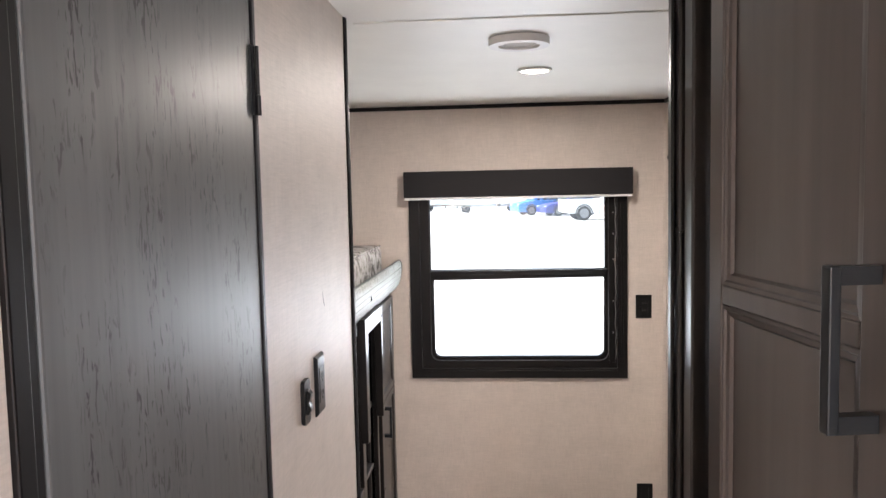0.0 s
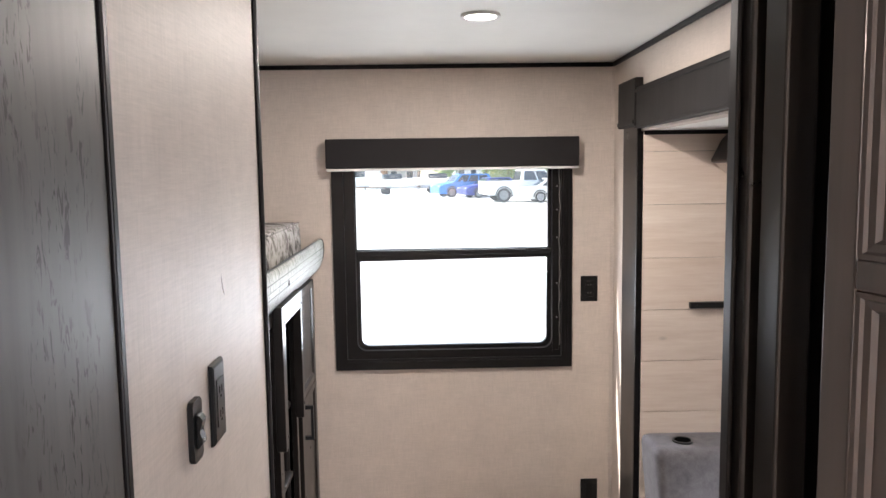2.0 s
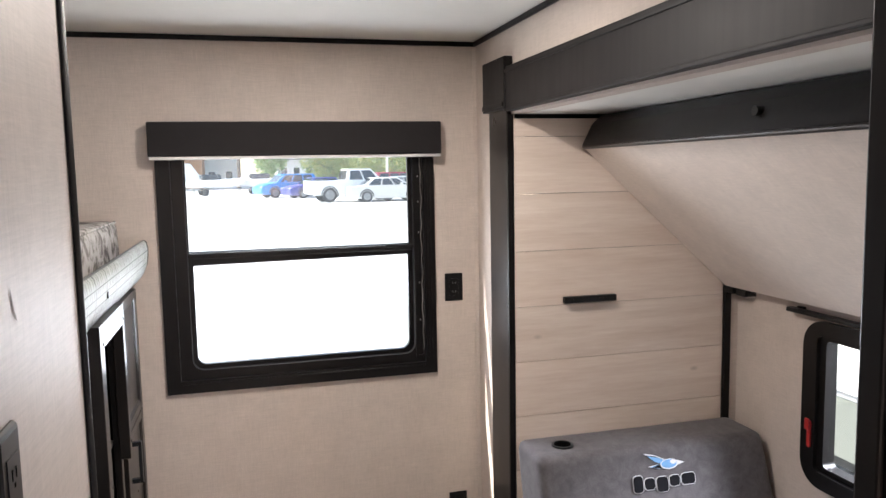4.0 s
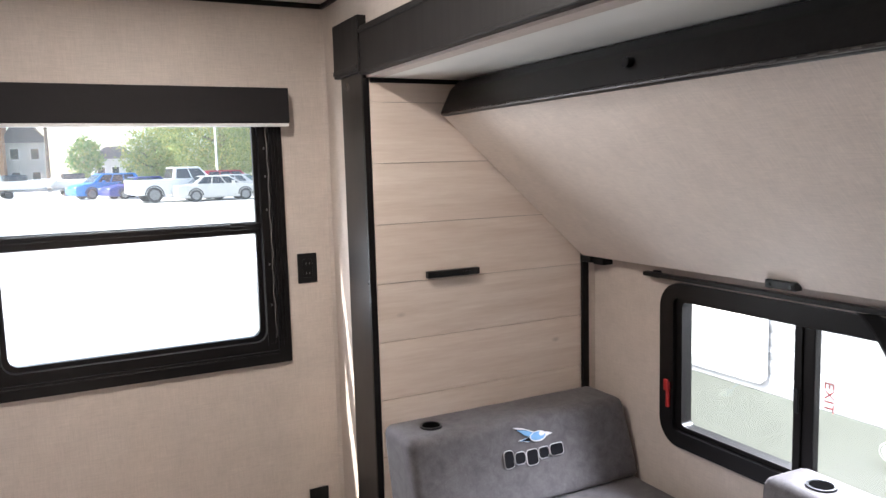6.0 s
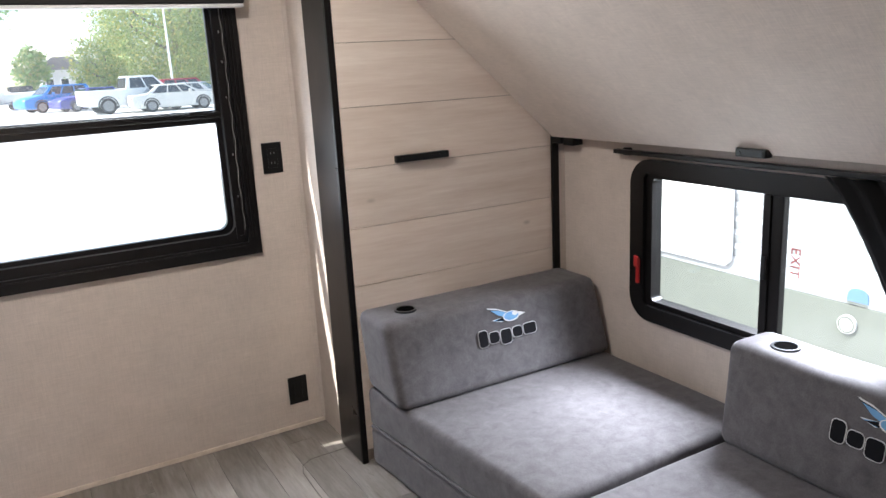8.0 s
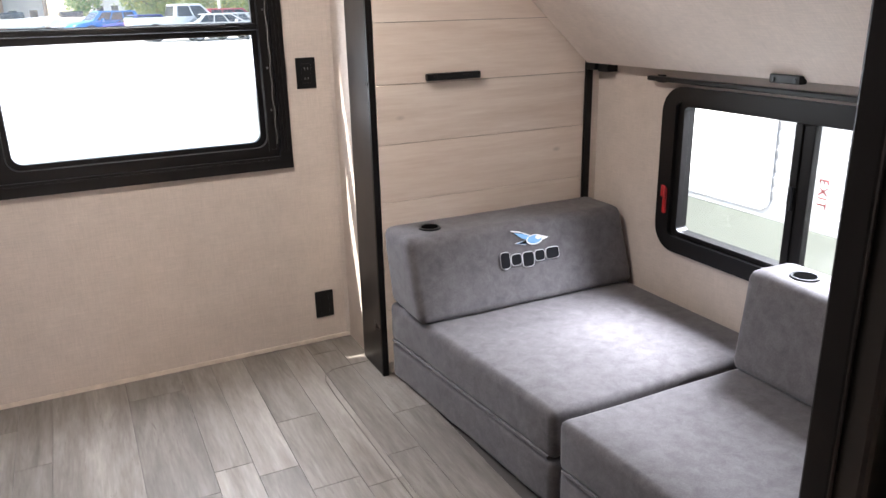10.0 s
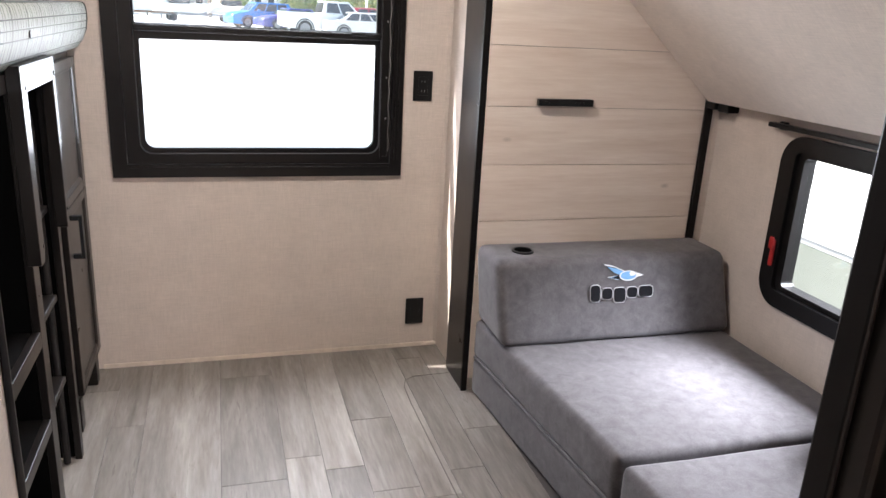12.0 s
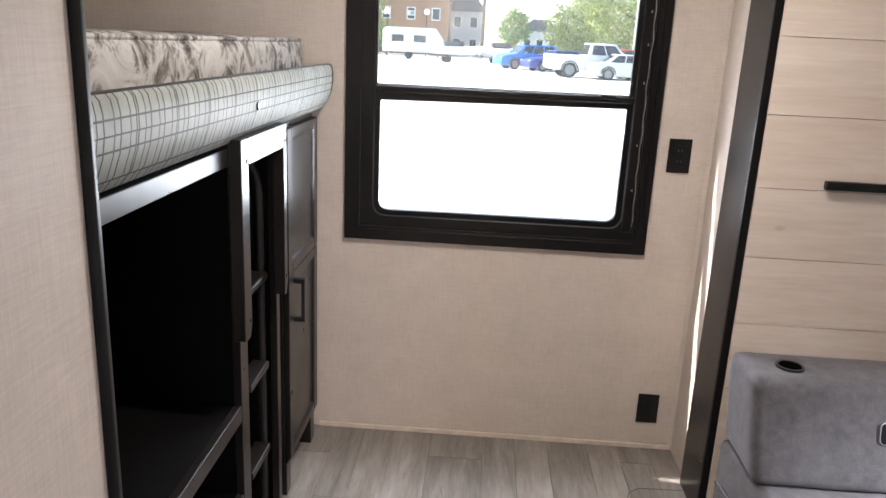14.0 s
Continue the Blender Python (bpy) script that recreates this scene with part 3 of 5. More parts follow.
def panel_door(parent, name, x, y0, y1, z0, z1, side, rails=(0.048,) * 4, thick=0.018, panel=0.008, label="", wide=0.010):
    """A framed door whose front looks along side * x and lies at x; rails: widths at y0, y1, z0, z1."""
    f, k = x, x - side * thick
    lo, hi = min(f, k), max(f, k)
    pf = f - side * panel
    ra, rb, rc, rd = rails
    d = part(name, boxes((min(pf, k), max(pf, k), y0 + ra - 0.004, y1 - rb + 0.004, z0 + rc - 0.004, z1 - rd + 0.004)), CABINET, parent, label)
    for a, b, c, e in ((y0, y0 + ra, z0, z1), (y1 - rb, y1, z0, z1), (y0 + ra + 0.0003, y1 - rb - 0.0003, z0, z0 + rc), (y0 + ra + 0.0003, y1 - rb - 0.0003, z1 - rd, z1)):
        part("rail", rbox(lo, hi, a, b, c, e, 0.0025), CABINET, d)
    b0, b1, c0, c1 = y0 + ra + 0.0005, y1 - rb - 0.0005, z0 + rc + 0.0005, z1 - rd - 0.0005
    m = wide
    bmx = bmesh.new()
    loops = [[(f - side * 0.001, b0, c0), (f - side * 0.001, b1, c0), (f - side * 0.001, b1, c1), (f - side * 0.001, b0, c1)]]
    for w, dep in ((m * 0.5, 0.0035), (m, panel - 0.0003)):
        loops.append([(f - side * dep, b0 + w, c0 + w), (f - side * dep, b1 - w, c0 + w), (f - side * dep, b1 - w, c1 - w), (f - side * dep, b0 + w, c1 - w)])
    vs = [[bmx.verts.new(p) for p in lp] for lp in loops]
    for p, q in zip(vs, vs[1:]):
        for i in range(4):
            bmx.faces.new((p[i], p[(i + 1) % 4], q[(i + 1) % 4], q[i]))
    part("moulding", bmx, CABINET, d)
    return d


def slanted_door(parent, hinge_at, angle, width, z0, mid, z1, label):
    """A framed door with two sunk panels. It runs from hinge_at towards -y and leans away from the walkway by angle."""
    th = radians(angle)
    along, out = Vector((math.sin(th), -math.cos(th), 0)), Vector((-math.cos(th), -math.sin(th), 0))
    def turned(bm):
        for q in bm.verts:
            u, d, z = q.co
            q.co = Vector((hinge_at[0], hinge_at[1], 0)) + along * u + out * d + Vector((0, 0, z))
        return bm
    stile_a, stile_b, rail_h = 0.034, 0.072, 0.05
    d = part("door", turned(boxes((stile_a - 0.004, width - stile_b + 0.004, -0.020, -0.009, z0 + 0.02, z1 - 0.02))), LITDOORSTAIN, parent, label)
    for u0, u1, c, e in ((0, stile_a, z0, z1), (width - stile_b, width, z0, z1), (stile_a + 0.0003, width - stile_b - 0.0003, z0, z0 + rail_h),
                         (stile_a + 0.0003, width - stile_b - 0.0003, mid[0], mid[1]), (stile_a + 0.0003, width - stile_b - 0.0003, z1 - rail_h, z1)):
        part("rail", turned(rbox(u0, u1, -0.020, 0.0, c, e, 0.002)), LITDOORSTAIN, d)
    for lo, hi in ((z0 + rail_h, mid[0]), (mid[1], z1 - rail_h)):
        u0, u1 = stile_a + 0.0004, width - stile_b - 0.0004
        bmx = bmesh.new()
        loops = []
        for w, dep in ((0.0, 0.001), (0.004, 0.0015), (0.006, 0.004), (0.012, 0.005), (0.015, 0.0087)):
            loops.append([bmx.verts.new(p) for p in ((u0 + w, -dep, lo + w + 0.0004), (u1 - w, -dep, lo + w + 0.0004), (u1 - w, -dep, hi - w - 0.0004), (u0 + w, -dep, hi - w - 0.0004))])
        for p, q in zip(loops, loops[1:]):
            for i in range(4):
                bmx.faces.new((p[i], p[(i + 1) % 4], q[(i + 1) % 4], q[i]))
        part("moulding", turned(bmx), LITDOORSTAIN, d)
    hu, h0, h1 = width - stile_b + 0.022, 1.436, 1.573
    bar = rbox(hu - 0.0065, hu + 0.0065, 0.034, 0.044, h0, h1, 0.0015)
    for za, zb in ((h0 + 0.0005, h0 + 0.0155), (h1 - 0.0155, h1 - 0.0005)):
        add_box(bar, hu - 0.006, hu + 0.006, 0.0003, 0.0345, za, zb)
    part("handle", turned(bar), HANDLE, parent, "gunmetal bar handle")


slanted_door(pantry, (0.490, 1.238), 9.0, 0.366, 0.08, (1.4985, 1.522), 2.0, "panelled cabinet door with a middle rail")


# ---- ceiling fittings ----
def downlight(x, y, watts):
    t = thing("downlight", (x, y, TOP), "round flush white ceiling downlight, lit", "ceiling light", "ceiling downlights")
    part("rim", ring([(x + 0.058 * math.cos(2 * math.pi * k / 32), y + 0.058 * math.sin(2 * math.pi * k / 32)) for k in range(32)],
                     [(x + 0.046 * math.cos(2 * math.pi * k / 32), y + 0.046 * math.sin(2 * math.pi * k / 32)) for k in range(32)], "z", TOP - 0.009, TOP - 0.001), WHITE, t)
    part("lens", cyl((x, y), "z", 0.0455, TOP - 0.006, TOP - 0.001, 32), LAMPGLASS, t, "glowing white lens")
    lamp = new("downlight_lamp", bpy.data.lights.new("downlight_lamp", "AREA"))
    lamp.data.shape, lamp.data.size, lamp.data.energy, lamp.data.color = "DISK", 0.09, watts, (1.0, 0.905, 0.85) if y > 0 else (1.0, 0.80, 0.70)
    lamp.matrix_world = pose(x, y, TOP - 0.012)


# The two at negative y are added out of view as warm fill.
for lx, ly, lw_ in ((0.347, 2.89, 1.0 * LAMP_W), (0.62, -1.2, 1.8 * LAMP_W), (0.30, -1.9, 2.0 * LAMP_W)):
    downlight(lx, ly, lw_)
spk = thing("ceiling_speaker", (0.285, 2.37, TOP), "round white ceiling speaker with an inner ring", "speaker")
circle = lambda r: [(0.285 + r * math.cos(2 * math.pi * k / 40), 2.37 + r * math.sin(2 * math.pi * k / 40)) for k in range(40)]
part("rim", ring(circle(0.082), circle(0.056), "z", TOP - 0.020, TOP - 0.001), WHITE, spk)
part("inner_ring", ring(circle(0.0555), circle(0.047), "z", TOP - 0.013, TOP - 0.001), WHITE, spk)
part("grille", cyl((0.285, 2.37), "z", 0.0465, TOP - 0.009, TOP - 0.001, 40), plain("speaker_grille", (0.55, 0.54, 0.52), 0.5), spk)
for k in range(-4, 5):
    h = math.sqrt(0.044 ** 2 - (k * 0.0095) ** 2)
    part("slat", boxes((0.285 - h, 0.285 + h, 2.37 + k * 0.0095 - 0.0015, 2.37 + k * 0.0095 + 0.0015, TOP - 0.0115, TOP - 0.0092)), WHITE, spk)
structure("trim_ceiling_batten", rbox(FACE + 0.01, RIGHT - 0.002, 2.105, 2.119, TOP - 0.004, TOP - 0.0005, 0.001), CEIL, "thin off-white joint strip across the ceiling")

# ---- bunk with storage below ----
BX = -0.292
bunk = thing("bunk_cabinet", (-0.8, 2.95, 0.0), "dark wooden bunk base with open storage cubbies", "bunk bed")
F0, F1, FY = BX - 0.019, BX, 3.293
part("deck", rbox(LEFT + 0.002, -0.345, EDGE + 0.002, BACK - 0.003, 1.175, 1.20, 0.002), INSIDE_SHADE, bunk)
part("top_rail", rbox(F0, F1, EDGE + 0.012, FY, 1.130, 1.1695, 0.002), CABINET, bunk)
part("stile", rbox(F0, F1, 2.955, 3.010, 0.0, 1.1295, 0.002), CABINET, bunk)
part("stile", rbox(F0, F1, 3.262, FY, 0.0, 1.1295, 0.002), CABINET, bunk)
part("stile", rbox(F0, F1, EDGE + 0.012, EDGE + 0.05, 0.0, 1.1295, 0.002), CABINET, bunk)
for z0, z1 in ((0.512, 0.554), (0.280, 0.314), (0.0, 0.035)):
    part("cross_rail", rbox(F0, F1, EDGE + 0.0505, 2.9545, z0, z1, 0.002), CABINET, bunk)
    part("shelf", rbox(LEFT + 0.2, F0 - 0.001, EDGE + 0.012, 2.965, z0 + 0.008, z1 - 0.004, 0.001), INSIDE_SHADE, bunk)
part("divider", rbox(LEFT + 0.2, F0 - 0.001, 2.970, 2.985, 0.0, 1.174, 0.001), INSIDE_SHADE, bunk)
part("side", rbox(LEFT + 0.2, F0 - 0.001, 3.278, 3.292, 0.0, 1.174, 0.001), INSIDE_SHADE, bunk)
part("back_panel", rbox(LEFT + 0.18, LEFT + 0.199, EDGE + 0.002, 3.292, 0.0, 1.174, 0.001), INSIDE_SHADE, bunk)

# padded vinyl rail along the bunk's edge
m, n, l, b = material("plaid_vinyl", (0.3, 0.3, 0.28), 0.55, spec=0.25)
v = coords(n, l, (1, 1, 1))


def lines(axis, scale, width, shift):
    sep = n.new("ShaderNodeSeparateXYZ")
    l.new(v, sep.inputs[0])
    mu = n.new("ShaderNodeMath")
    mu.operation = "MULTIPLY_ADD"
    mu.inputs[1].default_value, mu.inputs[2].default_value = scale, shift
    l.new(sep.outputs[axis], mu.inputs[0])
    fr = n.new("ShaderNodeMath")
    fr.operation = "FRACT"
    l.new(mu.outputs[0], fr.inputs[0])
    lt = n.new("ShaderNodeMath")
    lt.operation = "LESS_THAN"
    lt.inputs[1].default_value = width
    l.new(fr.outputs[0], lt.inputs[0])
    return lt.outputs[0]


def either(a, c):
    mx = n.new("ShaderNodeMath")
    mx.operation = "MAXIMUM"
    l.new(a, mx.inputs[0])
    l.new(c, mx.inputs[1])
    return mx.outputs[0]


grid = either(either(lines(1, 21.0, 0.085, 0.0), lines(1, 21.0, 0.07, 0.38)), either(lines(1, 7.0, 0.03, 0.62), either(lines(2, 23.0, 0.07, 0.1), lines(2, 11.5, 0.03, 0.3))))
blotch = noise_tex(n, l, v, 18, 4)
l.new(mix(n, l, "MIX", grid, ramp(n, l, blotch, [(0.3, (0.22, 0.228, 0.205)), (0.7, (0.31, 0.32, 0.288))]), (0.030, 0.029, 0.027)), b.inputs["Base Color"])
bump(n, l, b, blotch, 0.15, 0.002)
PLAID = m
rail = thing("bunk_guard", (BX, 2.95, 1.2), "grey plaid padded vinyl guard along the bunk edge", "bed rail")
prof = [(-0.336, 1.171), (-0.310, 1.1705), (-0.288, 1.180), (-0.270, 1.203), (-0.259, 1.235), (-0.2545, 1.265), (-0.2545, 1.292), (-0.258, 1.310), (-0.264, 1.317), (-0.274, 1.317), (-0.280, 1.309), (-0.288, 1.250), (-0.304, 1.212), (-0.336, 1.201)]
part("pad", prism(prof, "y", EDGE + 0.012, 3.806), PLAID, rail, "", True)
part("end_cap", prism([(x + 0.002 if x > -0.27 else x, z + 0.002 if z > 1.2 else z) for x, z in prof], "y", 3.8065, 3.814, 0.002, 1), VINYL, rail)
part("piping", tube([(-0.269, y, 1.3175) for y in (EDGE + 0.013, 2.6, 3.2, 3.805)], 0.0035), VINYL, rail)
part("hole", cyl((3.012, 1.25), "x", 0.009, -0.2575, -0.2535, 14), PLASTIC, rail)
mat_ = thing("mattress", (-0.77, 2.95, 1.2), "marbled grey mattress on the bunk", "mattress")
bmm = rbox(LEFT + 0.01, -0.342, EDGE + 0.015, 3.80, 1.201, 1.395, 0.035, 4)
bmesh.ops.subdivide_edges(bmm, edges=[e for e in bmm.edges if e.calc_length() > 0.3], cuts=14, use_grid_fill=True)
for q in bmm.verts:
    q.co += 0.006 * noise.noise_vector(q.co * 6)
part("cover", bmm, MARBLE, mat_, "", True)
for zz in (1.388, 1.222):
    part("piping", tube([(-0.352, y, zz) for y in (EDGE + 0.03, 2.6, 3.2, 3.78)], 0.005), MARBLE, mat_)

# bracket that holds the ladder, and the ladder
br = thing("ladder_bracket", (BX, 3.08, 0.73), "dark wooden frame screwed over the cubby opening", "ladder holder")
for y0, y1, zb in ((2.905, 2.955, 0.735), (3.238, 3.268, 0.735)):
    part("leg", prism([(y0, zb + 0.004), (y0 + 0.006, zb), (y1 - 0.012, zb), (y1, zb + 0.028), (y1, 1.188), (y0, 1.188)], "x", BX + 0.0005, -0.262, 0.0022), CABINET, br)
part("top", rbox(BX + 0.0005, -0.262, 2.9553, 3.2377, 1.128, 1.188, 0.0022), CABINET, br)
for y, z in ((2.943, 1.138), (2.943, 0.775), (3.253, 1.145), (3.253, 0.785)):
    part("screw", cyl((y, z), "x", 0.005, -0.2619, -0.2600, 12), PLASTIC, br)
lad = thing("bunk_ladder", (BX, 3.15, 0.0), "dark metal bunk ladder stored in its holder", "ladder")
for y in (3.058, 3.244):
    part("rail", tube([(-0.330, y, 0.004), (-0.330, y, 0.6), (-0.330, y, 1.00), (-0.334, y - 0.006, 1.05), (-0.346, y - 0.02, 1.085)], 0.011, 10), VINYL, lad, "", True)
for z in (0.278, 0.527, 0.781):
    part("rung", rbox(-0.352, -0.306, 3.0695, 3.2325, z, z + 0.020, 0.004), CABINET, lad)

# ---- wardrobe beside the bunk ----
ward = thing("wardrobe", (-0.6, 3.6, 0.0), "narrow dark-stained wardrobe with panelled doors under the bunk", "wardrobe")
part("body", rbox(LEFT + 0.2, -0.319, 3.418, 3.797, 0.112, 1.165, 0.002), CABINET, ward)
panel_door(ward, "door", -0.300, 3.422, 3.793, 0.7275, 1.152, 1, (0.045, 0.045, 0.03, 0.03), label="upper panelled door")
panel_door(ward, "door", -0.300, 3.422, 3.793, 0.128, 0.7245, 1, (0.045, 0.045, 0.03, 0.03), label="lower panelled door")
part("foot", rbox(-0.37, -0.312, 3.742, 3.793, 0.0, 0.1115, 0.003), CABINET, ward)
part("foot", rbox(-0.37, -0.312, 3.4185, 3.466, 0.0, 0.1115, 0.003), CABINET, ward)
bmh = bmesh.new()
for q in ((-0.276, -0.266, 3.470, 3.484, 0.570, 0.705), (-0.2998, -0.2762, 3.470, 3.484, 0.570, 0.584), (-0.2998, -0.2762, 3.470, 3.484, 0.691, 0.705)):
    add_box(bmh, *q)
part("handle", bmh, HANDLE, ward, "black bar handle")

# ---- slide-out: folded bunk, planks, lamp, window ----
fold = thing("folding_bunk", (1.6, 2.5, 1.1), "folded-up bunk with beige linen underside and dark padded edge", "folding bunk")
part("panel", prism([(1.840, 1.0895), (1.898, 1.096), (1.898, 1.160), (1.330, 1.660), (1.254, 1.616)], "y", SL_NEAR + 0.02, 3.452, 0.002, 1), BUNK_LINEN, fold)
part("pad", prism([(1.244, 1.624), (1.250, 1.612), (1.264, 1.610), (1.312, 1.650), (1.402, 1.690), (1.397, 1.722), (1.367, 1.732), (1.317, 1.730), (1.282, 1.698)], "y", SL_NEAR + 0.02, 3.448, 0.004), VINYL, fold, "dark vinyl padded edge", True)
part("piping", tube([(1.247, y, 1.619) for y in (SL_NEAR + 0.03, 2.0, 2.7, 3.44)], 0.0045), PIPING, fold)
for k in range(46):
    part("stitch", rbox(1.2395, 1.2435, 1.55 + k * 0.04, 1.568 + k * 0.04, 1.6185, 1.6215, 0.0005, 1), plain("stitch_thread", (0.10, 0.09, 0.08), 0.7) if k == 0 else bpy.data.materials["stitch_thread"], fold)
part("grommet", cyl((2.53, 1.672), "x", 0.012, 1.252, 1.274, 14), PLASTIC, fold)
for y, name_ in ((2.545, "bunk_stop"),):
    st = thing(name_, (1.82, y, 1.08), "small black bracket above the slide-out window", "bracket")
    part("block", rbox(1.808, 1.838, y - 0.049, y + 0.049, 1.084, 1.108, 0.003), PLASTIC, st)
    for dy in (-0.035, 0.035):
        part("screw", cyl((y + dy, 1.094), "x", 0.006, 1.8035, 1.8058, 10), HANDLE, st)
rd = thing("reading_light", (1.277, 3.455, 1.073), "slim black bar light on the plank wall", "wall lamp")
part("housing", rbox(1.176, 1.380, 3.439, 3.4600, 1.062, 1.086, 0.003), PLASTIC, rd)
for x in (1.205, 1.315, 1.335):
    part("knob", rbox(x - 0.008, x + 0.008, 3.4355, 3.4387, 1.066, 1.078, 0.001, 1), PLASTIC, rd)

w2 = thing("window_2", (SL_OUT, 2.5, 0.48), "black-framed sliding emergency window in the slide-out", "window", "", "structure")
part("window_frame", ring(rounded(1.905, 3.084, 0.470, 1.034, 0.088, 8), rounded(1.985, 3.022, 0.525, 0.985, 0.022, 8), "x", SL_OUT - 0.014, SL_OUT + 0.0), BLACKALU, w2)
part("inner_frame", ring(rounded(1.955, 3.050, 0.505, 1.005, 0.02, 8), rounded(2.0, 2.995, 0.542, 0.970, 0.018, 8), "x", SL_OUT + 0.0005, SL_OUT + 0.046), BLACKALU, w2)
part("mullion", rbox(SL_OUT + 0.002, SL_OUT + 0.030, 2.500, 2.566, 0.543, 0.969, 0.003), BLACKALU, w2)
part("mullion_lip", rbox(SL_OUT - 0.004, SL_OUT + 0.0015, 2.536, 2.560, 0.543, 0.969, 0.002), BLACKALU, w2)
part("latch", rbox(SL_OUT - 0.012, SL_OUT - 0.0045, 2.540, 2.556, 0.72, 0.79, 0.003), HANDLE, w2)
for y0, y1, x in ((2.001, 2.4995, SL_OUT + 0.012), (2.5665, 2.994, SL_OUT + 0.022)):
    g = part("pane", boxes((x, x + 0.003, y0, y1, 0.543, 0.969)), GLASS, w2)
    g.visible_shadow = False
pull = part("release_tab", rbox(SL_OUT - 0.024, SL_OUT - 0.0145, 3.032, 3.046, 0.60, 0.69, 0.003), RED, w2, "red emergency release tab")
part("tab_hook", rbox(SL_OUT - 0.032, SL_OUT - 0.0245, 3.030, 3.048, 0.66, 0.70, 0.003), RED, pull)
txt = bpy.data.curves.new("exit_text", "FONT")
txt.body, txt.size, txt.extrude = "EXIT", 0.042, 0.0002
tob = new("exit_sign_text", txt)
dg = bpy.context.evaluated_depsgraph_get()
tme = bpy.data.meshes.new_from_object(tob.evaluated_get(dg))
bpy.data.objects.remove(tob)
exit_red = plain("exit_red", (0.55, 0.09, 0.09), 0.5)
tme.materials.clear()
tme.materials.append(exit_red)
ex = new("exit_sign", tme)
ex.matrix_world = Matrix(((0, 0, -1, SL_OUT + 0.0110), (0, -1, 0, 2.474), (-1, 0, 0, 0.828), (0, 0, 0, 1)))
tagged(ex, "red letters EXIT on the window glass", "sign")
rod = thing("curtain_rod", (SL_OUT, 2.4, 1.05), "black curtain rod above the slide-out window", "curtain rod")
part("rod", rbox(SL_OUT - 0.040, SL_OUT - 0.0145, 1.80, 3.142, 1.047, 1.062, 0.003), PLASTIC, rod)
part("mount", rbox(SL_OUT - 0.0142, SL_OUT - 0.0005, 3.09, 3.12, 1.04, 1.066, 0.002), PLASTIC, rod)
cur = thing("curtain", (SL_OUT, 2.1, 0.5), "dark sheer curtain tied back at the window", "curtain")
bmc = bmesh.new()
rows = []
for i in range(25):
    z = 1.045 - 0.58 * i / 24
    reach = 2.375 - 0.33 * (i / 24) ** 0.8 * (1.0 if i < 20 else 0.95)
    row = []
    for k in range(61):
        y = 1.75 + (reach - 1.75) * k / 60
        x = SL_OUT - 0.030 - 0.010 * math.sin(k * 0.9 + 0.15 * i) - 0.006 * math.sin(k * 0.37 + 1.0)
        row.append(bmc.verts.new((x, y, z)))
    rows.append(row)
for a, c in zip(rows, rows[1:]):
    for k in range(60):
        bmc.faces.new((a[k], a[k + 1], c[k + 1], c[k]))
bmesh.ops.solidify(bmc, geom=bmc.faces[:], thickness=0.0015)
part("cloth", bmc, linen("curtain_cloth", (0.012, 0.012, 0.013), 0.8), cur, "", True)

# ---- sofa of two folding foam seats and two bolsters ----
def soft_block(corners, z0, z1, r=0.022, wob=0.004):
    """A cushion on four floor corners."""
    bm = prism(corners, "z", z0, z1, r, 3)
    bmesh.ops.subdivide_edges(bm, edges=[e for e in bm.edges if e.calc_length() > 0.08], cuts=8, use_grid_fill=True)
    for q in bm.verts:
        q.co += wob * noise.noise_vector(q.co * 5) * Vector((1, 1, 0.7))
    return bm


def seat(corners, label):
    c = [sum(p[k] for p in corners) / 4 for k in (0, 1)]
    t = thing("foam_seat", (*c, 0.0), label, "sofa seat", "folding sofa seats")
    part("base_cushion", soft_block(corners, 0.0, 0.152), SUEDE, t, "", True)
    part("top_cushion", soft_block(corners, 0.150, 0.296), SUEDE, t, "", True)
    inn = [(p[0] + 0.004 * (1 if p[0] < c[0] else -1), p[1]) for p in corners]
    part("piping", tube([(inn[0][0], inn[0][1] - 0.02, 0.153), ((inn[0][0] + inn[1][0]) / 2, (inn[0][1] + inn[1][1]) / 2, 0.152), (inn[1][0], inn[1][1] + 0.02, 0.153)], 0.006), SUEDE, t)
    return t


seat([(1.004, 3.452), (1.078, 2.528), (1.888, 2.528), (1.888, 3.452)], "grey suede folding foam seat on the floor")
seat([(1.075, 2.500), (1.130, 1.50), (1.888, 1.50), (1.888, 2.500)], "grey suede folding foam seat next to another")


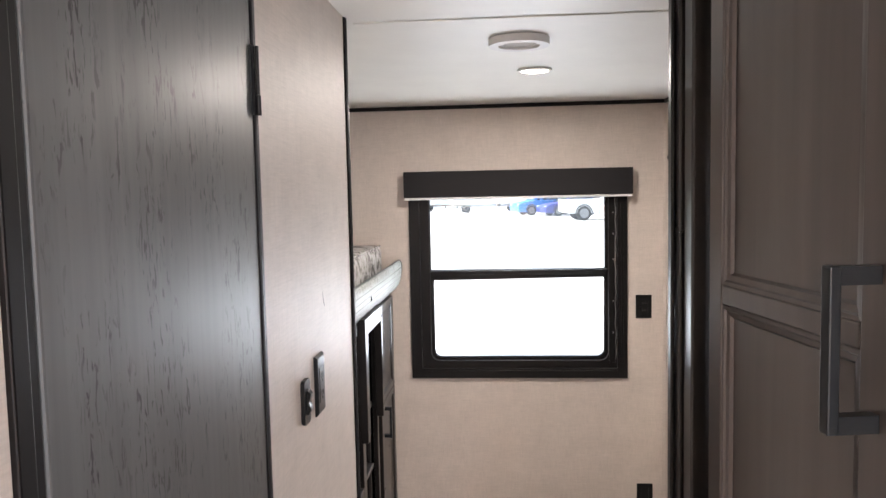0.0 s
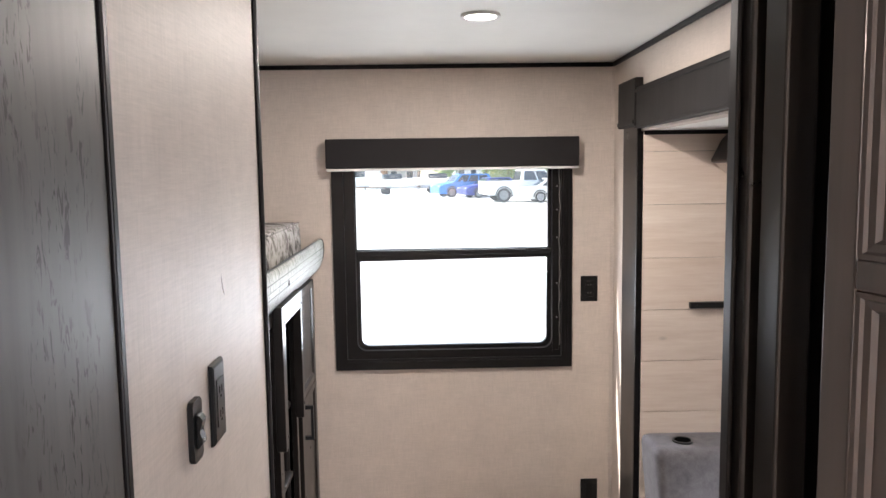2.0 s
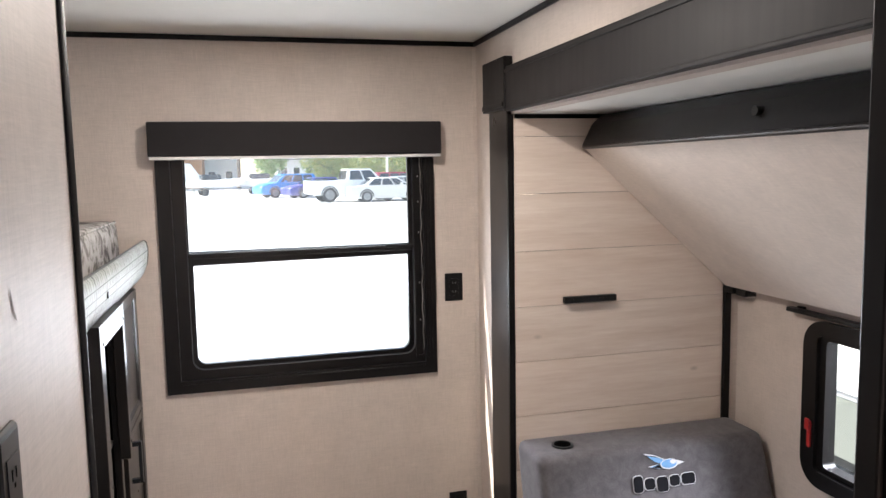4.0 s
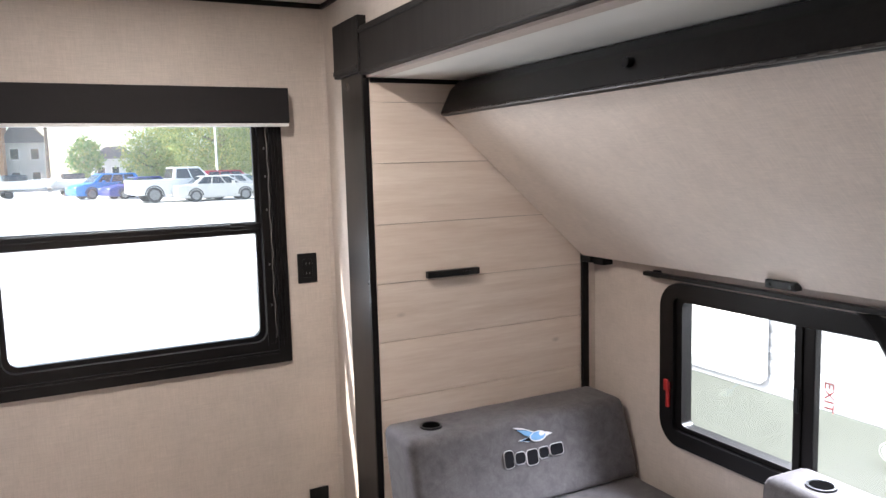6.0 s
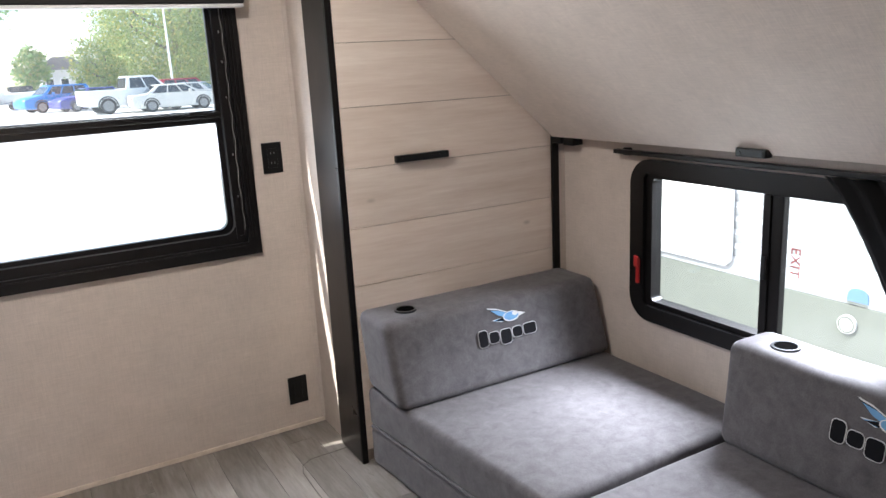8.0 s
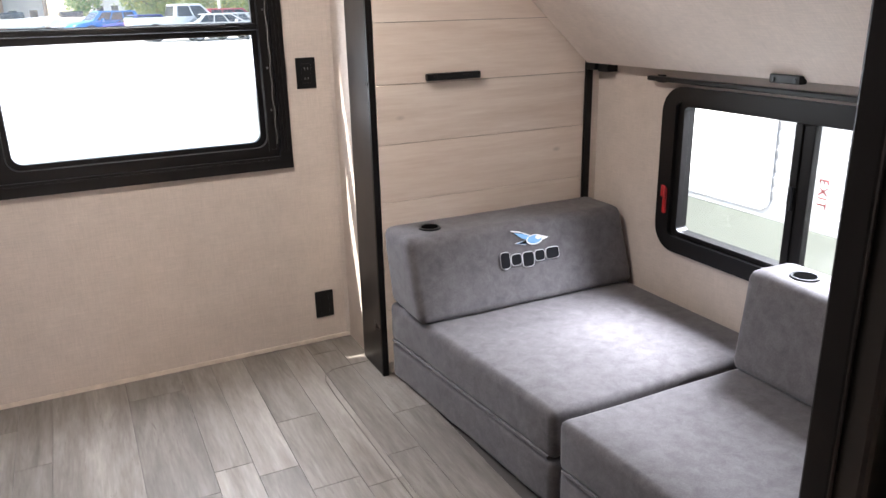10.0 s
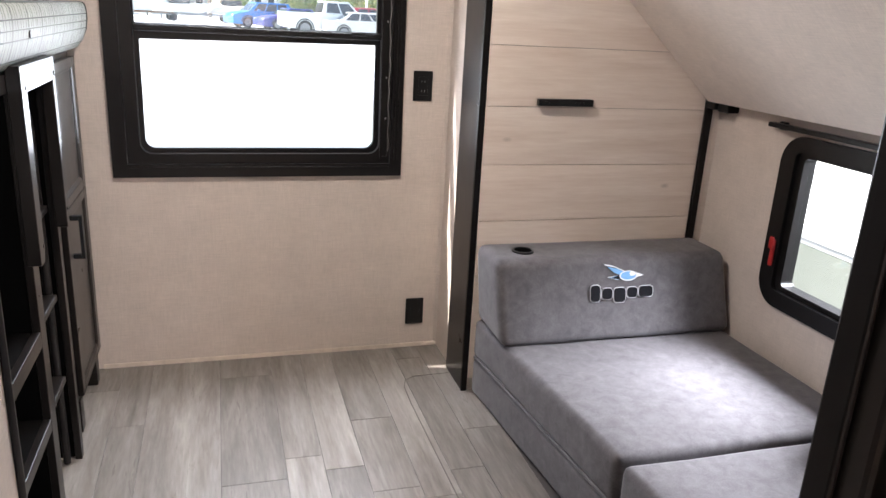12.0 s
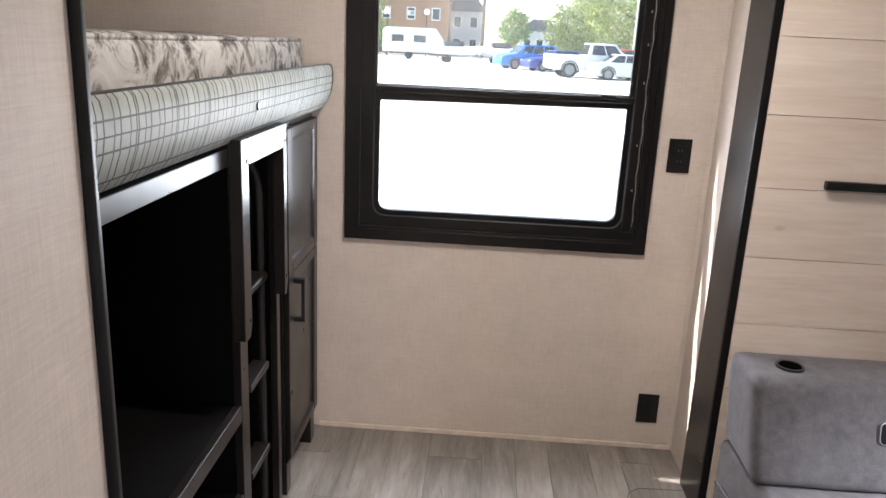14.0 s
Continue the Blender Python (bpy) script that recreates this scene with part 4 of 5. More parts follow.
def emblem(parent, place):
    """The maker's mark as plain shapes: a dark bar with white edge and a blue and white bird. place maps (u, v) metres to the cloth."""
    def flat(name, pts, lift, mat):
        bm = bmesh.new()
        bm.faces.new([bm.verts.new(place(u, w, lift)) for u, w in pts])
        part(name, bm, mat, parent)
    arc = lambda cu, cv, ru, rv, a0, a1, n=10: [(cu + ru * math.cos(radians(a0 + (a1 - a0) * k / n)), cv + rv * math.sin(radians(a0 + (a1 - a0) * k / n))) for k in range(n + 1)]
    for u0, u1, v0, v1 in ((-0.122, -0.086, -0.040, 0.016), (-0.080, -0.040, -0.034, 0.004), (-0.034, 0.010, -0.046, 0.004), (0.016, 0.056, -0.032, 0.004), (0.062, 0.116, -0.032, 0.006)):
        flat("mark_edge", rounded(u0 - 0.0022, u1 + 0.0022, v0 - 0.0022, v1 + 0.0022, 0.014), 0.0042, MARKWHITE)
        flat("mark_block", rounded(u0, u1, v0, v1, 0.012), 0.0054, MARKDARK)
    for k, (du, dv, mt) in enumerate(((0.0, 0.0, MARKWHITE), (0.006, -0.006, MARKDARK), (0.013, -0.010, MARKBLUE))):
        flat("wing", [(-0.074 + du, 0.088 + dv), (-0.036 + du, 0.080 + dv), (0.004 + du, 0.062 + dv), (0.020 + du * 0.4, 0.046 + dv * 0.4), (-0.016 + du, 0.048 + dv * 0.4), (-0.046 + du, 0.066 + dv)], 0.0042 + 0.0006 * k, mt)
        flat("tail", [(-0.060 + du, 0.042 + dv * 0.4), (-0.018, 0.046), (0.014, 0.040 - 0.002 * k), (-0.022 + du * 0.6, 0.030 - dv * 0.3)], 0.0044 + 0.0006 * k, (MARKWHITE, MARKBLUE, MARKDARK)[k])
    flat("body", arc(0.020, 0.044, 0.034, 0.018, 0, 342, 18), 0.0062, MARKWHITE)
    flat("breast", arc(0.020, 0.045, 0.030, 0.0145, 0, 342, 18), 0.0067, MARKBLUE)
    flat("head", arc(0.036, 0.051, 0.012, 0.008, 0, 342, 18), 0.0072, MARKWHITE)
    flat("beak", [(0.050, 0.055), (0.080, 0.044), (0.052, 0.038)], 0.0066, MARKWHITE)


CUPSHADE = material("cup_shade", (0.003, 0.003, 0.003), 0.9, spec=0.0)[0]
MARKWHITE, MARKDARK, MARKBLUE = plain("mark_white", (0.72, 0.72, 0.72), 0.6, vary=0.04), plain("mark_dark", (0.006, 0.006, 0.008), 0.75, spec=0.15, relief=0), plain("mark_blue", (0.16, 0.36, 0.62), 0.6)


def bolster(p0, along, across, length, depth_low, depth_top, label, cup_at, logo_at):
    """A wedge-shaped back bolster; along runs with its length, across from its front to the wall."""
    a, c = Vector(along), Vector(across)
    at = Vector(p0)
    t = thing("sofa_bolster", at, label, "bolster", "sofa bolsters")
    H = 0.287
    lean = depth_low - depth_top
    def to(u, d, h):
        return at + a * u + c * d + Vector((0, 0, h))
    bm = bmesh.new()
    outline = ((0.0, 0.0), (depth_low, 0.0), (depth_low, H), (lean, H))
    va = [bm.verts.new(to(0.02 if h == 0 else 0.0, d, h)) for d, h in outline]
    vb = [bm.verts.new(to(length - (0.0 if h == 0 else 0.03), d, h)) for d, h in outline]
    bm.faces.new(va)
    bm.faces.new(vb[::-1])
    for i in range(4):
        bm.faces.new((va[i], vb[i], vb[(i + 1) % 4], va[(i + 1) % 4]))
    bmesh.ops.bevel(bm, geom=bm.edges[:], offset=0.03, segments=4, affect="EDGES", profile=0.5)
    bmesh.ops.subdivide_edges(bm, edges=[e for e in bm.edges if e.calc_length() > 0.08], cuts=8, use_grid_fill=True)
    for q in bm.verts:
        q.co += 0.003 * noise.noise_vector(q.co * 6)
    part("cushion", bm, SUEDE, t, "", True)
    cu = to(cup_at, lean + depth_top * 0.45, H)
    part("cup_rim", ring([(cu.x + 0.038 * math.cos(2 * math.pi * k / 28), cu.y + 0.038 * math.sin(2 * math.pi * k / 28)) for k in range(28)],
                         [(cu.x + 0.031 * math.cos(2 * math.pi * k / 28), cu.y + 0.031 * math.sin(2 * math.pi * k / 28)) for k in range(28)], "z", cu.z - 0.004, cu.z + 0.006), HANDLE, t)
    # Shallow disc; its near-black colour stands for the shade down the cup hole.
    part("cup_shade_disc", cyl((cu.x, cu.y), "z", 0.0305, cu.z - 0.004, cu.z + 0.0035, 28), CUPSHADE, t)
    slope = math.atan2(lean, H)
    up = c * math.sin(slope) + Vector((0, 0, math.cos(slope)))
    out = c * -math.cos(slope) + Vector((0, 0, math.sin(slope)))
    foot = to(logo_at, lean * 0.62, H * 0.62)
    emblem(t, lambda u, w, lift: foot + a * u + up * w + out * lift)
    return t


bolster((0.990, 3.178, 0.296), (1, 0, 0), (0, 1, 0), 0.905, 0.272, 0.205, "grey suede bolster with cup holder against the plank wall", 0.13, 0.46)
bolster((1.660, 2.520, 0.296), (0, -1, 0), (1, 0, 0), 0.96, 0.225, 0.170, "grey suede bolster with cup holder against the window wall", 0.13, 0.46)


# ---- car park outside ----
PAINTS = {}


def paint(name, color):
    if name not in PAINTS:
        PAINTS[name] = plain(name, color, 0.3, vary=0.04, scale=2)
    return PAINTS[name]


TYRE = plain("tyre_rubber", (0.03, 0.03, 0.03), 0.8)
RIM = plain("wheel_rim", (0.22, 0.22, 0.23), 0.35, metal=0.5)
CARGLASS = plain("car_glass", (0.03, 0.04, 0.05), 0.08, vary=0.02)
TAIL = plain("tail_lamp", (0.35, 0.03, 0.03), 0.3)
HEAD = plain("head_lamp", (0.6, 0.6, 0.6), 0.2)


def vehicle(name, label, category, color, place, turn, length, width, base, shoulder, roof, cabin, wheel, axles, bed=None):
    """A car from its side outlines. cabin: four lengths from the tail at which the glass starts low, starts high, ends high, ends low. turn: degrees its nose looks from +x."""
    t = thing(name, (0, 0, 0), label, category)
    L, W = length, width / 2
    coat = paint("paint " + label, color)
    low = [(0.02, base + 0.1), (0.0, base + 0.35), (0.03, shoulder - 0.08), (0.10, shoulder), (cabin[3] + 0.05, shoulder + 0.02), (L - 0.5, shoulder - 0.07), (L - 0.06, shoulder - 0.22), (L, base + 0.40), (L - 0.04, base + 0.08), (L - 0.3, base), (0.3, base)]
    if bed:
        low = [(0.0, base + 0.12), (0.0, shoulder + 0.06), (bed, shoulder + 0.06), (bed + 0.02, shoulder), (cabin[3] + 0.05, shoulder), (L - 0.3, shoulder - 0.06), (L - 0.03, shoulder - 0.14), (L, base + 0.4), (L - 0.04, base + 0.08), (L - 0.3, base), (0.3, base)]
    part("body", prism(low, "y", -W, W, 0.05, 3), coat, t, "", True)
    c0, c1, c2, c3 = cabin
    bm = bmesh.new()
    lo = [bm.verts.new((x, s_ * (W - 0.04), shoulder + 0.005)) for s_ in (-1, 1) for x in (c0, c3)]
    hi = [bm.verts.new((x, s_ * (W - 0.20), roof)) for s_ in (-1, 1) for x in (c1, c2)]
    for a, b_, c, d in ((lo[0], lo[1], hi[1], hi[0]), (lo[2], hi[2], hi[3], lo[3]), (lo[0], hi[0], hi[2], lo[2]), (lo[1], lo[3], hi[3], hi[1]), (hi[0], hi[1], hi[3], hi[2]), (lo[0], lo[2], lo[3], lo[1])):
        bm.faces.new((a, b_, c, d))
    bmesh.ops.bevel(bm, geom=bm.edges[:], offset=0.04, segments=2, affect="EDGES", profile=0.5)
    part("cabin", bm, coat, t, "", True)

    def skin(u0, u1, side, lift=0.012):
        """A side window between two shares of the cabin's length."""
        pts = []
        for u, h in ((u0, 0.12), (u1, 0.12), (u1, 0.86), (u0, 0.86)):
            xa, xb = c0 + (c3 - c0) * u, c1 + (c2 - c1) * u
            pts.append((xa + (xb - xa) * h, side * (W - 0.04 - 0.16 * h + lift), shoulder + (roof - shoulder) * h))
        b2 = bmesh.new()
        b2.faces.new([b2.verts.new(p) for p in pts])
        ex2 = bmesh.ops.extrude_face_region(b2, geom=b2.faces[:])
        bmesh.ops.translate(b2, verts=[q for q in ex2["geom"] if isinstance(q, bmesh.types.BMVert)], vec=(0, -side * 0.03, 0))
        part("side_window", b2, CARGLASS, t)

    splits = ((0.10, 0.36), (0.39, 0.64), (0.67, 0.92)) if (c3 - c0) > 2.4 else ((0.10, 0.48), (0.52, 0.92))
    for side in (-1, 1):
        for u0, u1 in splits:
            skin(u0, u1, side)
    for xa, xb, sg in ((c0, c1, -1), (c3, c2, 1)):
        b2 = bmesh.new()
        pts = [(xa + (xb - xa) * h + sg * 0.012, y_ * (W - 0.12 - 0.16 * h), shoulder + (roof - shoulder) * h) for h, y_ in ((0.12, -1), (0.12, 1), (0.88, 1), (0.88, -1))]
        b2.faces.new([b2.verts.new(p) for p in pts])
        ex2 = bmesh.ops.extrude_face_region(b2, geom=b2.faces[:])
        bmesh.ops.translate(b2, verts=[q for q in ex2["geom"] if isinstance(q, bmesh.types.BMVert)], vec=(-sg * 0.03, 0, 0))
        part("windscreen", b2, CARGLASS, t)
    for ax in axles:
        for side in (-1, 1):
            y0 = side * (W - 0.10)
            wl = part("wheel", cyl((ax, wheel), "y", wheel, y0 - 0.11, y0 + 0.11, 24), TYRE, t)
            part("rim", cyl((ax, wheel), "y", wheel * 0.66, y0 + side * 0.1105, y0 + side * 0.125, 20), RIM, wl)
            part("arch", ring([(ax + (wheel + 0.10) * math.cos(q), wheel + (wheel + 0.10) * math.sin(q)) for q in [math.pi * k / 12 for k in range(13)] + [math.pi * (12 - k) / 12 for k in range(13)]][:26],
                              [(ax + (wheel + 0.03) * math.cos(q), wheel + (wheel + 0.03) * math.sin(q)) for q in [math.pi * k / 12 for k in range(13)] + [math.pi * (12 - k) / 12 for k in range(13)]][:26], "y", side * (W - 0.03), side * (W + 0.006)), TYRE, t)
    for side in (-1, 1):
        part("tail_lamp", rbox(-0.015, 0.06, side * (W - 0.14) - 0.07, side * (W - 0.14) + 0.07, shoulder - 0.32, shoulder - 0.10, 0.01), TAIL, t)
        part("head_lamp", rbox(L - 0.16, L - 0.03, side * (W - 0.2) - 0.12, side * (W - 0.2) + 0.12, shoulder - 0.30, shoulder - 0.17, 0.01), HEAD, t)
    if bed:
        part("bed_floor", rbox(0.08, bed - 0.08, -W + 0.12, W - 0.12, shoulder + 0.02, shoulder + 0.064, 0.005), TYRE, t)
    part("mirror", rbox(c3 - 0.75, c3 - 0.6, -W - 0.16, -W + 0.02, shoulder + 0.04, shoulder + 0.2, 0.02), coat, t)
    part("mirror", rbox(c3 - 0.75, c3 - 0.6, W - 0.02, W + 0.16, shoulder + 0.04, shoulder + 0.2, 0.02), coat, t)
    t.matrix_world = Matrix.Translation(place) @ pose(0, 0, 0, 0, 0, turn) @ Matrix.Translation((-axles[0], 0, 0))
    return t


SEDAN = dict(length=4.9, width=1.8, base=0.2, shoulder=0.92, roof=1.42, cabin=(0.75, 1.45, 2.85, 3.75), wheel=0.33, axles=(1.0, 3.75))
SUV = dict(length=4.6, width=1.85, base=0.25, shoulder=1.05, roof=1.70, cabin=(0.12, 0.45, 2.75, 3.45), wheel=0.37, axles=(0.85, 3.55))
TRUCK = dict(length=5.9, width=2.0, base=0.42, shoulder=1.22, roof=1.95, cabin=(2.15, 2.35, 3.75, 4.45), wheel=0.43, axles=(1.15, 4.75), bed=2.05)
vehicle("pickup_truck", "white pickup truck parked on the concrete lot", "truck", (0.72, 0.72, 0.71), (4.74, 46.5, GROUND), 8, **TRUCK)
vehicle("sedan", "silver-white sedan parked beside the pickup", "car", (0.58, 0.56, 0.53), (6.85, 45.2, GROUND), 3, **SEDAN)
vehicle("suv", "bright blue SUV parked on the lot", "car", (0.008, 0.18, 0.55), (4.35, 57.8, GROUND), 200, **SUV)
vehicle("hatchback", "dark blue car parked beside the pickup", "car", (0.03, 0.045, 0.24), (6.0, 55.5, GROUND), 200, **{**SEDAN, "length": 4.3, "axles": (0.8, 3.3), "cabin": (0.2, 0.7, 2.3, 3.1)})
vehicle("suv", "dark red SUV parked behind the sedan", "car", (0.30, 0.02, 0.04), (9.4, 54.0, GROUND), 5, **SUV)
vehicle("sedan", "light grey sedan parked at the row's end", "car", (0.30, 0.315, 0.33), (11.6, 51.0, GROUND), 150, **SEDAN)


def boat(x, y, turn, size):
    t = thing("boat_trailer", (0, 0, 0), "white motor boat standing on its road trailer", "boat", "boats on trailers")
    hull = prism([(0.0, 0.75), (0.1, 1.35), (4.6, 1.55), (5.4, 1.60), (4.7, 1.0), (3.8, 0.70)], "y", -0.95, 0.95, 0.12, 3)
    part("hull", hull, WHITE, t, "", True)
    part("cockpit", rbox(1.2, 3.0, -0.7, 0.7, 1.45, 1.95, 0.12, 3), CARGLASS, t, "", True)
    part("trailer_frame", boxes((-0.2, 6.2, -0.06, 0.06, 0.5, 0.6), (1.4, 1.52, -1.0, 1.0, 0.42, 0.5), (1.8, 1.9, -0.8, 0.8, 0.6, 0.76)), STEEL, t)
    for sd in (-1, 1):
        part("wheel", cyl((1.46, 0.32), "y", 0.32, sd * 1.0 - 0.1, sd * 1.0 + 0.1, 20), TYRE, t)
    part("jockey_leg", boxes((5.9, 6.0, -0.05, 0.05, 0.0, 0.5)), STEEL, t)
    t.matrix_world = Matrix.Translation((x, y, GROUND)) @ pose(0, 0, 0, 0, 0, turn) @ Matrix.Scale(size, 4)


boat(-4.6, 66, 12, 0.9)
boat(-0.6, 68, 8, 0.9)
van = thing("camper_trailer", (0, 0, 0), "white camper trailer parked in the far row", "trailer")
part("shell", prism([(0, 0.6), (0, 2.5), (0.3, 2.75), (4.8, 2.75), (5.6, 1.6), (5.6, 0.6)], "y", -1.15, 1.15, 0.08, 2), WHITE, van, "", True)
for x in (0.8, 2.8):
    part("window", rbox(x, x + 1.1, -1.175, -1.14, 1.5, 2.1, 0.03), CARGLASS, van)
part("wheel", cyl((2.4, 0.36), "y", 0.36, -1.12, -0.9, 20), TYRE, van)
part("wheel", cyl((2.4, 0.36), "y", 0.36, 0.9, 1.12, 20), TYRE, van)
part("stand", boxes((5.0, 5.1, -0.05, 0.05, 0.0, 0.61), (0.4, 0.5, -0.05, 0.05, 0.0, 0.61)), STEEL, van)
van.matrix_world = Matrix.Translation((-9.5, 72, GROUND)) @ pose(0, 0, 0, 0, 0, 6)

BRICK = plain("warm_siding", (0.36, 0.19, 0.10), 0.7, vary=0.12, scale=0.8)
PALE = plain("pale_siding", (0.6, 0.6, 0.58), 0.7, vary=0.05, scale=0.5)
SHINGLE = plain("roof_shingle", (0.16, 0.16, 0.17), 0.8, vary=0.15)


def house(name, label, x0, x1, y, deep, h, mat, rows, cols, roof_h):
    t = thing(name, ((x0 + x1) / 2, y, GROUND), label, "building")
    part("wall", boxes((x0, x1, y, y + deep, GROUND, GROUND + h)), mat, t)
    part("roof", prism([(x0 - 0.4, GROUND + h), (x1 + 0.4, GROUND + h), ((x0 + x1) / 2 + (x1 - x0) * 0.2, GROUND + h + roof_h), ((x0 + x1) / 2 - (x1 - x0) * 0.2, GROUND + h + roof_h)], "y", y - 0.4, y + deep + 0.4), SHINGLE, t)
    step, lift = (x1 - x0) / cols, h / rows
    for r in range(rows):
        for c in range(cols):
            cx, cz = x0 + step * (c + 0.5), GROUND + lift * (r + 0.52)
            w_ = part("window", ring(rounded(cx - 0.55, cx + 0.55, cz - 0.75, cz + 0.75, 0.01, 2), rounded(cx - 0.42, cx + 0.42, cz - 0.62, cz + 0.62, 0.01, 2), "y", y - 0.08, y - 0.005), WHITE, t)
            part("pane", boxes((cx - 0.415, cx + 0.415, y - 0.04, y - 0.006, cz - 0.615, cz + 0.615)), CARGLASS, w_)
    return t


flats = house("apartment_building", "warm brown three-storey apartment building with white windows", -20.5, -5.0, 98, 12, 9.6, BRICK, 3, 5, 2.0)
for ax, az in ((-9.6, 4.9), (-6.9, 1.7), (-12.7, 4.9)):
    unit = part("air_conditioner", rbox(ax - 0.45, ax + 0.45, 97.72, 97.985, GROUND + az - 0.3, GROUND + az + 0.3, 0.03), WHITE, flats, "white wall air conditioner")
    part("grille", boxes((ax - 0.1, ax + 0.36, 97.70, 97.719, GROUND + az - 0.2, GROUND + az + 0.2)), STEEL, unit)
house("white_house", "small white two-storey house beyond the lot", -5.2, -0.9, 104, 9, 5.6, PALE, 2, 2, 2.6)
house("white_house", "low pale house behind the parked cars", 4.6, 9.8, 110, 8, 3.6, PALE, 1, 3, 1.6)

BARK = plain("tree_bark", (0.13, 0.10, 0.08), 0.9, vary=0.3, scale=4)


def leaves(name, lo, hi):
    m, n, l, b = material(name, lo, 0.6)
    gi = n.new("ShaderNodeNewGeometry")
    l.new(ramp(n, l, gi.outputs["Random Per Island"], [(0.0, lo), (0.7, hi), (1.0, (hi[0] * 1.7, hi[1] * 1.15, hi[2]))]), b.inputs["Base Color"])
    b.inputs["Transmission Weight"].default_value = 0.0
    b.inputs["Subsurface Weight"].default_value = 0.0
    return m


GREEN, MIDGREEN, DARKGREEN = leaves("green_leaves", (0.15, 0.22, 0.06), (0.30, 0.36, 0.11)), leaves("mid_green_leaves", (0.11, 0.22, 0.08), (0.21, 0.34, 0.13)), leaves("dark_green_leaves", (0.09, 0.19, 0.06), (0.18, 0.31, 0.10))


def tree(label, x, y, h, r, n_leaf, mat, size, low=0.25, seed=1):
    rng = np.random.default_rng(seed)
    t = thing("tree", (x, y, GROUND), label, "tree", "trees behind the lot")
    bm = tube([(x, y, GROUND - 0.1), (x + 0.1, y, GROUND + h * 0.3), (x - 0.05, y, GROUND + h * 0.6), (x, y, GROUND + h * 0.8)], r * 0.06)
    for q in bm.verts:
        k = 1.0 - 0.7 * (q.co.z - GROUND) / h
        q.co.x, q.co.y = x + (q.co.x - x) * k, y + (q.co.y - y) * k
    part("trunk", bm, BARK, t)
    tips = []
    for k in range(9):
        a, z0 = 2 * math.pi * k / 9 + rng.random(), GROUND + h * (0.3 + 0.35 * rng.random())
        tip = (x + math.cos(a) * r * 0.65, y + math.sin(a) * r * 0.65, z0 + h * 0.18)
        tips.append(tip)
        part("limb", tube([(x, y, z0), ((x + tip[0]) / 2, (y + tip[1]) / 2, z0 + h * 0.06), tip], r * 0.02, 6), BARK, t)
    n_clump = 150
    c = rng.normal(size=(n_clump, 3))
    c /= np.linalg.norm(c, axis=1)[:, None]
    c *= (0.35 + 0.65 * rng.random((n_clump, 1)) ** 0.5)
    c = c * [r, r, h * (1 - low) / 2] + [x, y, GROUND + h * (1 + low) / 2]
    which = rng.integers(0, n_clump, n_leaf)
    pos = c[which] + rng.normal(size=(n_leaf, 3)) * r * 0.15
    pos[:, 2] = np.maximum(pos[:, 2], GROUND + 0.3)
    u = rng.normal(size=(n_leaf, 3))
    u /= np.linalg.norm(u, axis=1)[:, None]
    w = np.cross(u, rng.normal(size=(n_leaf, 3)))
    w /= np.linalg.norm(w, axis=1)[:, None]
    s_ = size * (0.6 + 0.8 * rng.random((n_leaf, 1)))
    verts = np.stack([pos - u * s_, pos + w * s_ * 0.5, pos + u * s_, pos - w * s_ * 0.5], 1).reshape(-1, 3) - [x, y, GROUND]
    me = bpy.data.meshes.new("crown")
    me.from_pydata(verts.tolist(), [], np.arange(4 * n_leaf).reshape(-1, 4).tolist())
    me.materials.append(mat)
    ob = new("crown", me)
    ob.parent = t


tree("broad green deciduous tree behind the cars", 15.4, 80, 14.0, 6.4, 42000, GREEN, 0.135, 0.05, 1)
tree("broad green deciduous tree beside another", 22.0, 86, 14.5, 6.4, 34000, MIDGREEN, 0.135, 0.05, 2)
tree("light green young tree near the lot", 9.8, 88, 6.0, 3.4, 11000, GREEN, 0.13, 0.05, 3)
tree("small dark green tree by the pale house", 3.0, 92, 5.6, 1.7, 3500, DARKGREEN, 0.18, 0.2, 4)
tree("tall bare-trunked tree beside the white house", -0.6, 86, 17.0, 3.6, 4000, DARKGREEN, 0.2, 0.42, 5)
tree("light green shrub before the apartment building", -12.5, 88, 3.2, 3.0, 4000, GREEN, 0.18, 0.02, 6)
tree("tree at the edge of the apartment building", -15.0, 90, 11.0, 3.4, 4500, GREEN, 0.2, 0.15, 7)
pole = thing("lamp_post", (11.4, 62, GROUND), "tall pale steel lamp post on the lot", "lamp post")
part("shaft", cyl((11.4, 62), "z", 0.10, GROUND, GROUND + 9.0, 14, 0.06), WHITE, pole)
part("arm", boxes((11.4, 12.6, 61.95, 62.05, GROUND + 8.8, GROUND + 8.9)), WHITE, pole)
part("head", rbox(12.3, 13.0, 61.85, 62.15, GROUND + 8.68, GROUND + 8.79, 0.03), WHITE, pole)
for gx, gy in ((-6.2, 80), (-10.2, 80)):
    gl = thing("globe_lamp", (gx, gy, GROUND), "short post lamp with a white globe", "lamp post", "globe lamps")
    part("post", cyl((gx, gy), "z", 0.05, GROUND, GROUND + 4.2, 10), TYRE, gl)
    bm = bmesh.new()
    bmesh.ops.create_icosphere(bm, subdivisions=2, radius=0.32, matrix=Matrix.Translation((gx, gy, GROUND + 4.45)))
    part("globe", bm, WHITE, gl, "", True)

